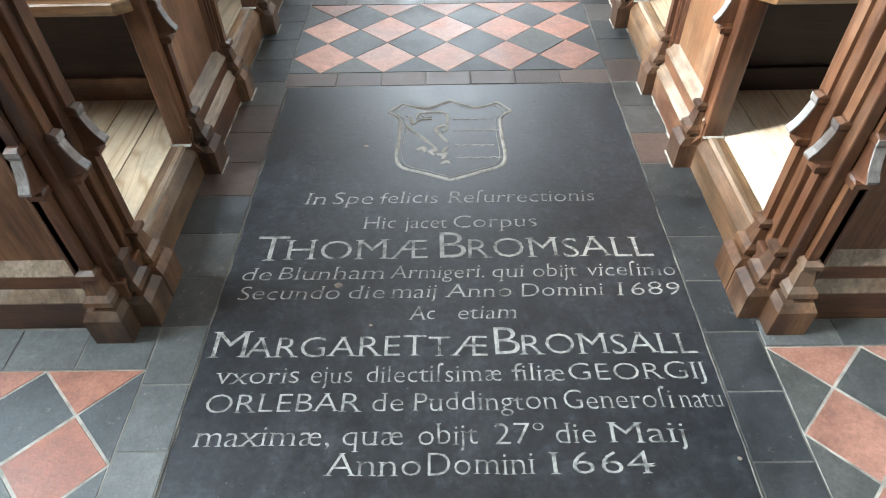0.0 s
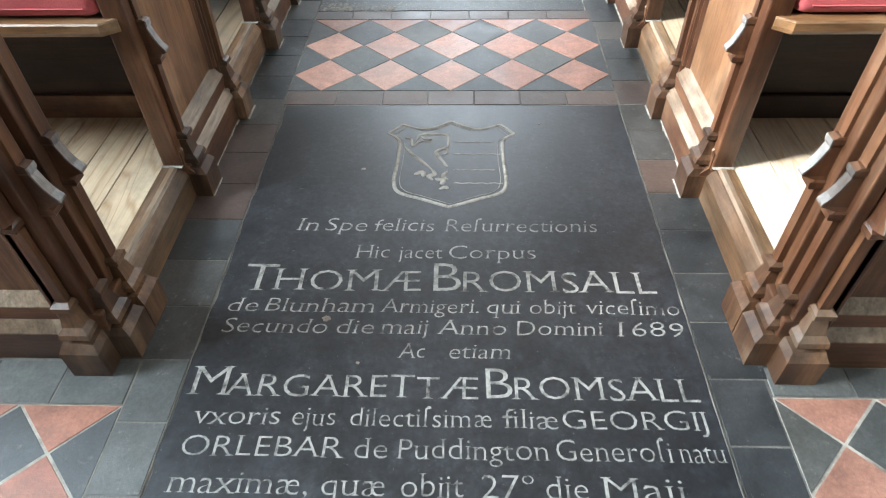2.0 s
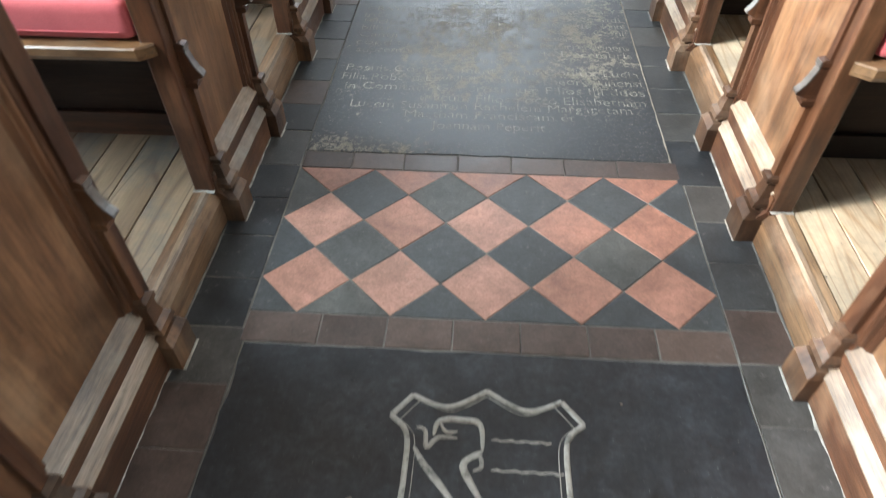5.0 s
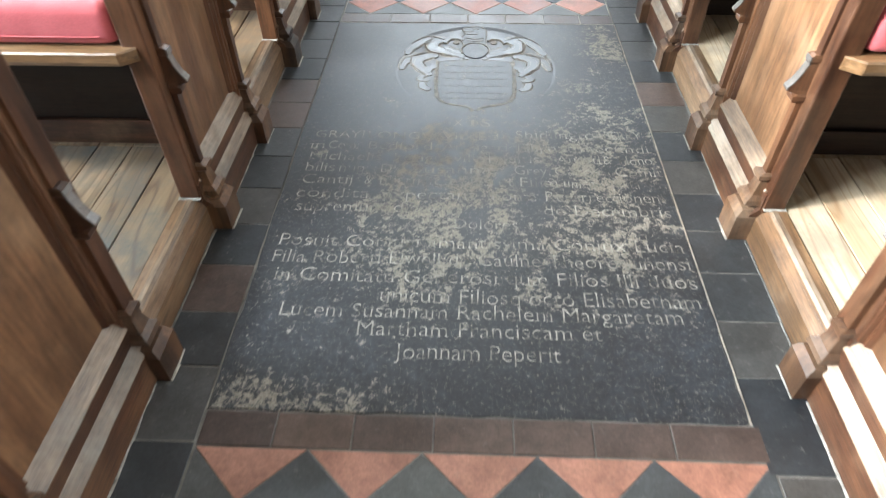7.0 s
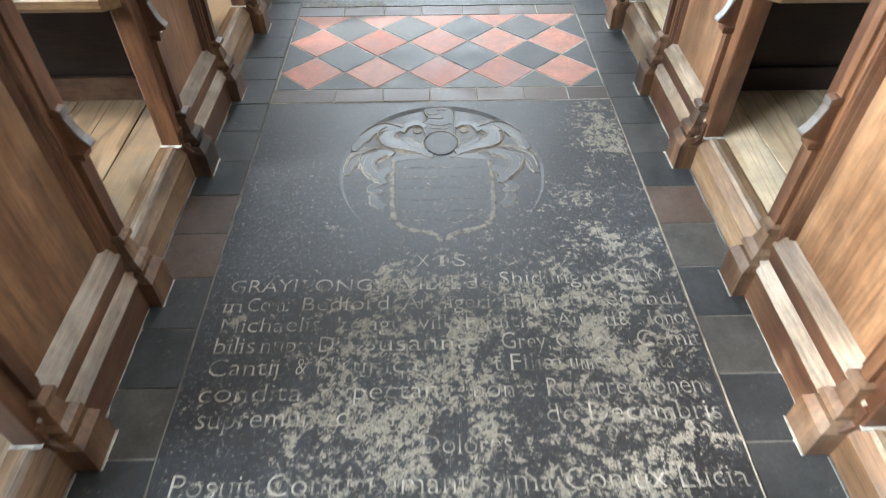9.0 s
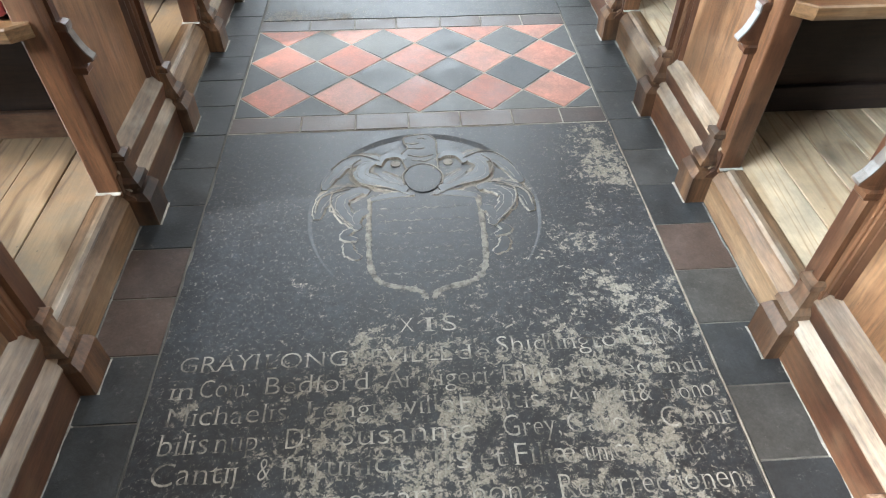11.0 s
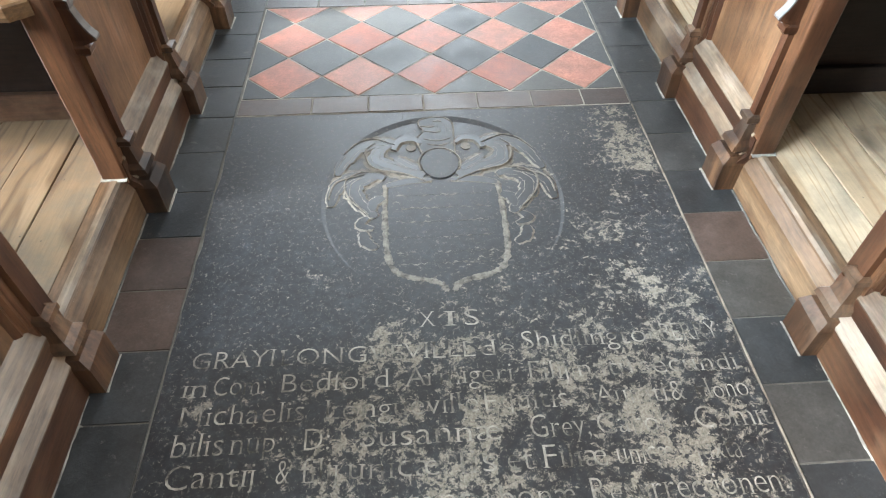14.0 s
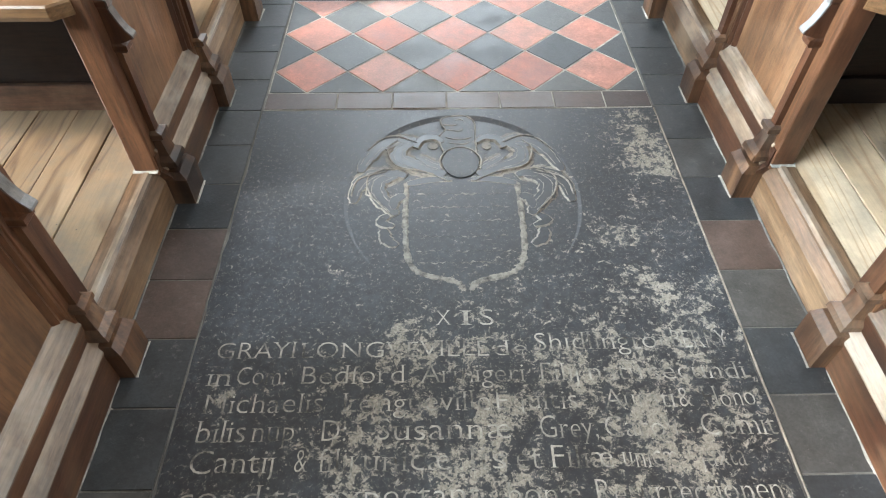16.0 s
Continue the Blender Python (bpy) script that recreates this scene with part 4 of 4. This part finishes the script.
def pew_front(s):
    root = tagged(empty("wooden_screen", 0.0, FRONT_Y), "low oak panelled screen with buttresses in front of the pews", "screen", "screens before the pews")
    end = part("front_end", new_box(s * 0.776, s * 0.83, 0.03, FRONT_L, 0.0, PEW_H - 0.01), oak_panel, root)
    for y0, y1 in ((0.03, 0.095), (0.12, FRONT_L)):
        part("stile", new_box(s * 0.752, s * 0.84, y0, y1, 0.1, PEW_H, bevel=0.004), oak_v, end)
    for yc in (0.066, 0.158):
        add_buttress_aisle(s, yc, end)
    part("plinth", new_box(s * 0.735, s * 0.8, 0.028, FRONT_L - 0.004, 0.0, 0.15, bevel=0.004), oak_y, end)
    face = part("front_panel", new_box(s * 0.842, s * 2.7, 0.06, 0.085, 0.0, PEW_H - 0.01), oak_panel, root)
    part("plinth", prism_x(bmesh.new(), [(0.08, 0), (0.018, 0), (0.018, 0.093), (0.038, 0.112), (0.038, 0.163), (0.08, 0.163)], s * 0.81, s * 2.7), oak_x, face)
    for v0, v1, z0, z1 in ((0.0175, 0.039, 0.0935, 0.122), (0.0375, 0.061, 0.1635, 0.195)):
        part("plinth_chamfer", prism_x(bmesh.new(), [(v0, z0 - 0.004), (v0, z0), (v1, z1), (v1 + 0.012, z1), (v1 + 0.012, z0 - 0.004)], s * 0.835, s * 2.7), oak_dust_sheen, face, "worn sloping moulding, paled by dust and painted sheen")
    for xc in (0.79, 1.75):
        part("stile", new_box(s * (xc - 0.036), s * (xc + 0.05), 0.034, 0.09, 0.1, PEW_H, bevel=0.004), oak_v, face)
        made = buttress({}, lambda w, h, z, back=0.775: [(s * (xc - h), w - 0.725, z), (s * (xc - h), back - 0.725, z), (s * (xc + h), back - 0.725, z), (s * (xc + h), w - 0.725, z)])
        for key, bm in made.items():
            part(key, bm, BUTTRESS_MATS[key], face, "grey sloped top" if key == "weathering_face" else "")
    part("top_rail", new_box(s * 0.75, s * 2.7, 0.02, FRONT_L, PEW_H, PEW_H + 0.03, bevel=0.005), oak_x, root)
    return root


for s in (1, -1):
    pew_front(s)

# ---- wooden decks under the pews ----
DECK_S, DECK_N = FRONT_Y + FRONT_L, PEW_Y[-1] + END_L
for s, name in ((1, "wooden_floor_east"), (-1, "wooden_floor_west")):
    deck = tagged(part(name, new_box(s * 0.83, s * 3.0, DECK_S - 0.06, DECK_N, -0.003, DECK - 0.022), oak_shaded), "raised floor of worn bare pine boards under the pews", "floor", kind="structure")
    ends = [DECK_S] + [y + END_L for y in PEW_Y[:-1]]
    for a, b in zip(ends, PEW_Y):
        bm = prism_y(bmesh.new(), [(s * 0.747, -0.003), (s * 0.747, 0.078), (s * 0.764, 0.107), (s * 0.775, DECK + 0.002), (s * 0.81, DECK + 0.002), (s * 0.81, -0.003)], a + 0.001, b + 0.03)
        part("sill_board", bm, sill_oak, deck, "worn oak sill with a rounded edge")
        part("sill_nosing", prism_y(bmesh.new(), [(s * 0.7625, 0.1045), (s * 0.774, DECK + 0.0032), (s * 0.787, DECK + 0.0032), (s * 0.787, 0.1045)], a + 0.004, b + 0.026), oak_dust_sheen, deck, "scuffed pale edge of the sill")
    rnd = random.Random(40 + s)
    x = 0.8125
    while x < 2.75:
        w = rnd.uniform(0.105, 0.135) if x > 0.82 else 0.112
        # the first east stretch takes the deal whitened by the painted sun patch
        stretches = ((DECK_S - 0.05, 1.85, pine_sunlit if s > 0 else pine_pale), (1.85, 3.65, pine_pale if s > 0 else pine_grimy), (3.65, DECK_N, pine_pale if s > 0 else pine))
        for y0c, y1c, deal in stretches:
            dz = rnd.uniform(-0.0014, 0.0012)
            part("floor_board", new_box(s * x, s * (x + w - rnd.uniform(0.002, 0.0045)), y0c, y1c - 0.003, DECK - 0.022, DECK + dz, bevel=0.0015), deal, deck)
        x += w

# ---- tiles of the aisle, pieces of the floor ----
TILE_T = 0.012
shared = {}


def tile_object(name, key, outline, mat, x, y, label=""):
    """A tile from a convex outline about (x, y); alike outlines share one mesh."""
    if key is None or key not in shared:
        bm = bmesh.new()
        cxm = sum(p[0] for p in outline) / len(outline)
        cym = sum(p[1] for p in outline) / len(outline)
        rim = 0.0014
        inner = []
        for px, py in outline:
            d = math.hypot(px - cxm, py - cym) or 1
            inner.append((px - (px - cxm) / d * rim, py - (py - cym) / d * rim))
        loft(bm, [[(px, py, -TILE_T) for px, py in outline], [(px, py, -0.0016) for px, py in outline], [(px, py, 0.0) for px, py in inner]])
        bmesh.ops.recalc_face_normals(bm, faces=bm.faces)
        me = bpy.data.meshes.new(name)
        bm.to_mesh(me)
        bm.free()
        me.materials.append(mat)
        if key is not None:
            shared[key] = me
    else:
        me = shared[key]
    ob = new(name, me)
    ob.parent = floor
    ob.location = (x, y, lay.uniform(-0.0012, 0.0004))
    ob.rotation_euler = (lay.uniform(-0.004, 0.004), lay.uniform(-0.004, 0.004), lay.uniform(-0.004, 0.004))
    return ob


lay = random.Random(11)
J = 0.0017


def rect_tile(x0, x1, y0, y1, mat, name="border_tile"):
    x0, x1 = min(x0, x1), max(x0, x1)
    hx, hy = (x1 - x0) / 2 - J, (y1 - y0) / 2 - J
    return tile_object(name, None, [(-hx, -hy), (hx, -hy), (hx, hy), (-hx, hy)], mat, (x0 + x1) / 2, (y0 + y1) / 2)


def lozenges(x0, x1, y0, y1, cols, rows, tag):
    """A checker of tiles set cornerwise; whole red ones stand in columns, point to point, half ones along the north edge."""
    dx, dy = (x1 - x0) / cols, (y1 - y0) / (rows + 0.5)
    gap = J * (1.5 if tag == "mid" else 2.6)
    a, b = dx / 2 - gap, dy / 2 - gap
    red = {"north": bright_red_tile, "west": deep_red_tile}.get(tag, red_tile)
    full = [(0, -b), (a, 0), (0, b), (-a, 0)]
    for c in range(cols):
        xc = x0 + dx * (c + 0.5)
        for r in range(rows):
            tile_object("red_tile", tag + "r", full, red, xc, y0 + dy * (r + 0.5))
        top = y0 + dy * rows
        tile_object("red_tile", tag + "rt", [(-a, dy / 2 - J), (0, J * 1.5), (a, dy / 2 - J)], red, xc, top)
    for c in range(cols + 1):
        xc = x0 + dx * c
        for r in range(rows):
            yc = y0 + dy * (r + 1)
            if c == 0:
                tile_object("black_tile", tag + "bl", [(J, -b), (a, 0), (J, b)], black_tile, xc, yc)
            elif c == cols:
                tile_object("black_tile", tag + "br", [(-J, -b), (-J, b), (-a, 0)], black_tile, xc, yc)
            else:
                tile_object("black_tile", tag + "b", full, black_tile, xc, yc)
        if c == 0:
            tile_object("black_tile", tag + "b0l", [(J, J), (a, J), (J, b)], black_tile, xc, y0)
        elif c == cols:
            tile_object("black_tile", tag + "b0r", [(-J, J), (-J, b), (-a, J)], black_tile, xc, y0)
        else:
            tile_object("black_tile", tag + "b0", [(-a, J), (a, J), (0, b)], black_tile, xc, y0)


def strip(xs, y0, y1, mat):
    for x0, x1 in zip(xs, xs[1:]):
        rect_tile(x0, x1, y0, y1, mat)


lozenges(-0.59, 0.602, 2.167, 2.752, 5, 2, "mid")
lozenges(-0.588, 0.582, 4.826, 5.41, 5, 2, "north")
strip([-0.59, -0.402, -0.237, -0.073, 0.092, 0.256, 0.421, 0.602], 2.072, 2.166, border_brown)
strip([-0.59, -0.43, -0.263, -0.091, 0.078, 0.246, 0.412, 0.602], 2.753, 2.836, border_brown)
strip([-0.592, -0.373, -0.204, -0.039, 0.124, 0.289, 0.445, 0.586], 4.741, 4.824, border_brown)
strip([-0.592, -0.4, -0.23, -0.07, 0.1, 0.26, 0.42, 0.585], 5.412, 5.498, border_brown)

# long borders beside the stones
def beside(s, y):
    if y < 2.07:
        return 0.603 if s > 0 else -0.579
    if y < 2.84:
        return 0.604 if s > 0 else -0.592
    return 0.588 if s > 0 else -0.594


for s in (1, -1):
    joints = [0.451 + 0.1625 * k + (0.0 if s > 0 else 0.035) for k in range(15)]
    joints = [y for y in joints if y < 2.8] + [2.84 + (0.12 if s > 0 else 0.11) + 0.1625 * k for k in range(28)]
    for y0, y1 in zip(joints, joints[1:]):
        mid = (y0 + y1) / 2
        brown = (s > 0 and (4.1 < mid < 4.27 or 2.05 < mid < 2.2 or 1.6 < mid < 1.72)) or (s < 0 and (3.93 < mid < 4.25 or 3.1 < mid < 3.3 or 1.4 < mid < 1.95))
        if y1 < 0.99:
            rect_tile(s * 0.605 if s > 0 else -0.58, s * (0.73 if s > 0 else 0.692), y0, y1, grey_stone if s < 0 else border_black)
        else:
            wide = lay.uniform(0.0, 0.01)
            rect_tile(beside(s, mid), s * (0.765 + wide), y0, y1, border_brown if brown else border_black)

# cross aisle in front of the pews
lozenges(0.732, 0.732 + 0.219 * 7, 0.345, 0.893, 7, 2, "east")
lozenges(-0.692 - 0.229 * 7, -0.692, 0.278, 0.85, 7, 2, "west")
for k in range(9):
    rect_tile(0.734 + 0.18 * k, 0.734 + 0.18 * (k + 1), 0.895, 0.972, grey_stone)
    rect_tile(-0.694 - 0.165 * k, -0.694 - 0.165 * (k + 1), 0.852, 0.968, grey_stone)

# paler beds where the joints were repointed
part("mortar_bed", new_box(-0.59, 0.584, 4.739, 5.5, -0.0021, -0.0016), mortar, floor)
part("mortar_bed", new_box(0.732, 2.26, 0.345, 0.893, -0.0021, -0.0016), mortar, floor)
part("mortar_bed", new_box(-2.29, -0.692, 0.278, 0.85, -0.0021, -0.0016), mortar, floor)

# lime pointing along the stones and the foot of the pews
rnd = random.Random(77)


def pointing(x, y0, y1, width, mat):
    bm = bmesh.new()
    n = max(2, int((y1 - y0) / 0.03))
    rings = []
    for i in range(n + 1):
        y = y0 + (y1 - y0) * i / n
        a, c = rnd.uniform(0.25, 1.0) * width, rnd.uniform(0.25, 1.0) * width
        rings.append([(x - a, y, -0.003), (x - a * 0.4, y, 0.0012), (x + c * 0.4, y, 0.0012), (x + c, y, -0.003)])
    loft(bm, rings)
    part("pointing", bm, mat, floor)


pointing(0.6, 0.2, 2.07, 0.0028, joint_mortar)
pointing(-0.578, 0.2, 2.07, 0.0022, joint_mortar)
pointing(0.587, 2.84, 4.735, 0.0032, chip_stone)
pointing(-0.593, 2.84, 4.735, 0.0026, joint_mortar)
for s in (1, -1):
    for y in PEW_Y[:5]:
        pointing(s * 0.729, y + 0.1, y + END_L - 0.1, 0.013, lime_dust)
        pointing(s * 0.744, y + END_L, y + BAY, 0.008, joint_mortar)
        for yf in (y + 0.005, y + END_L - 0.093):
            pointing(s * 0.6925, yf, yf + 0.088, 0.007, mortar)
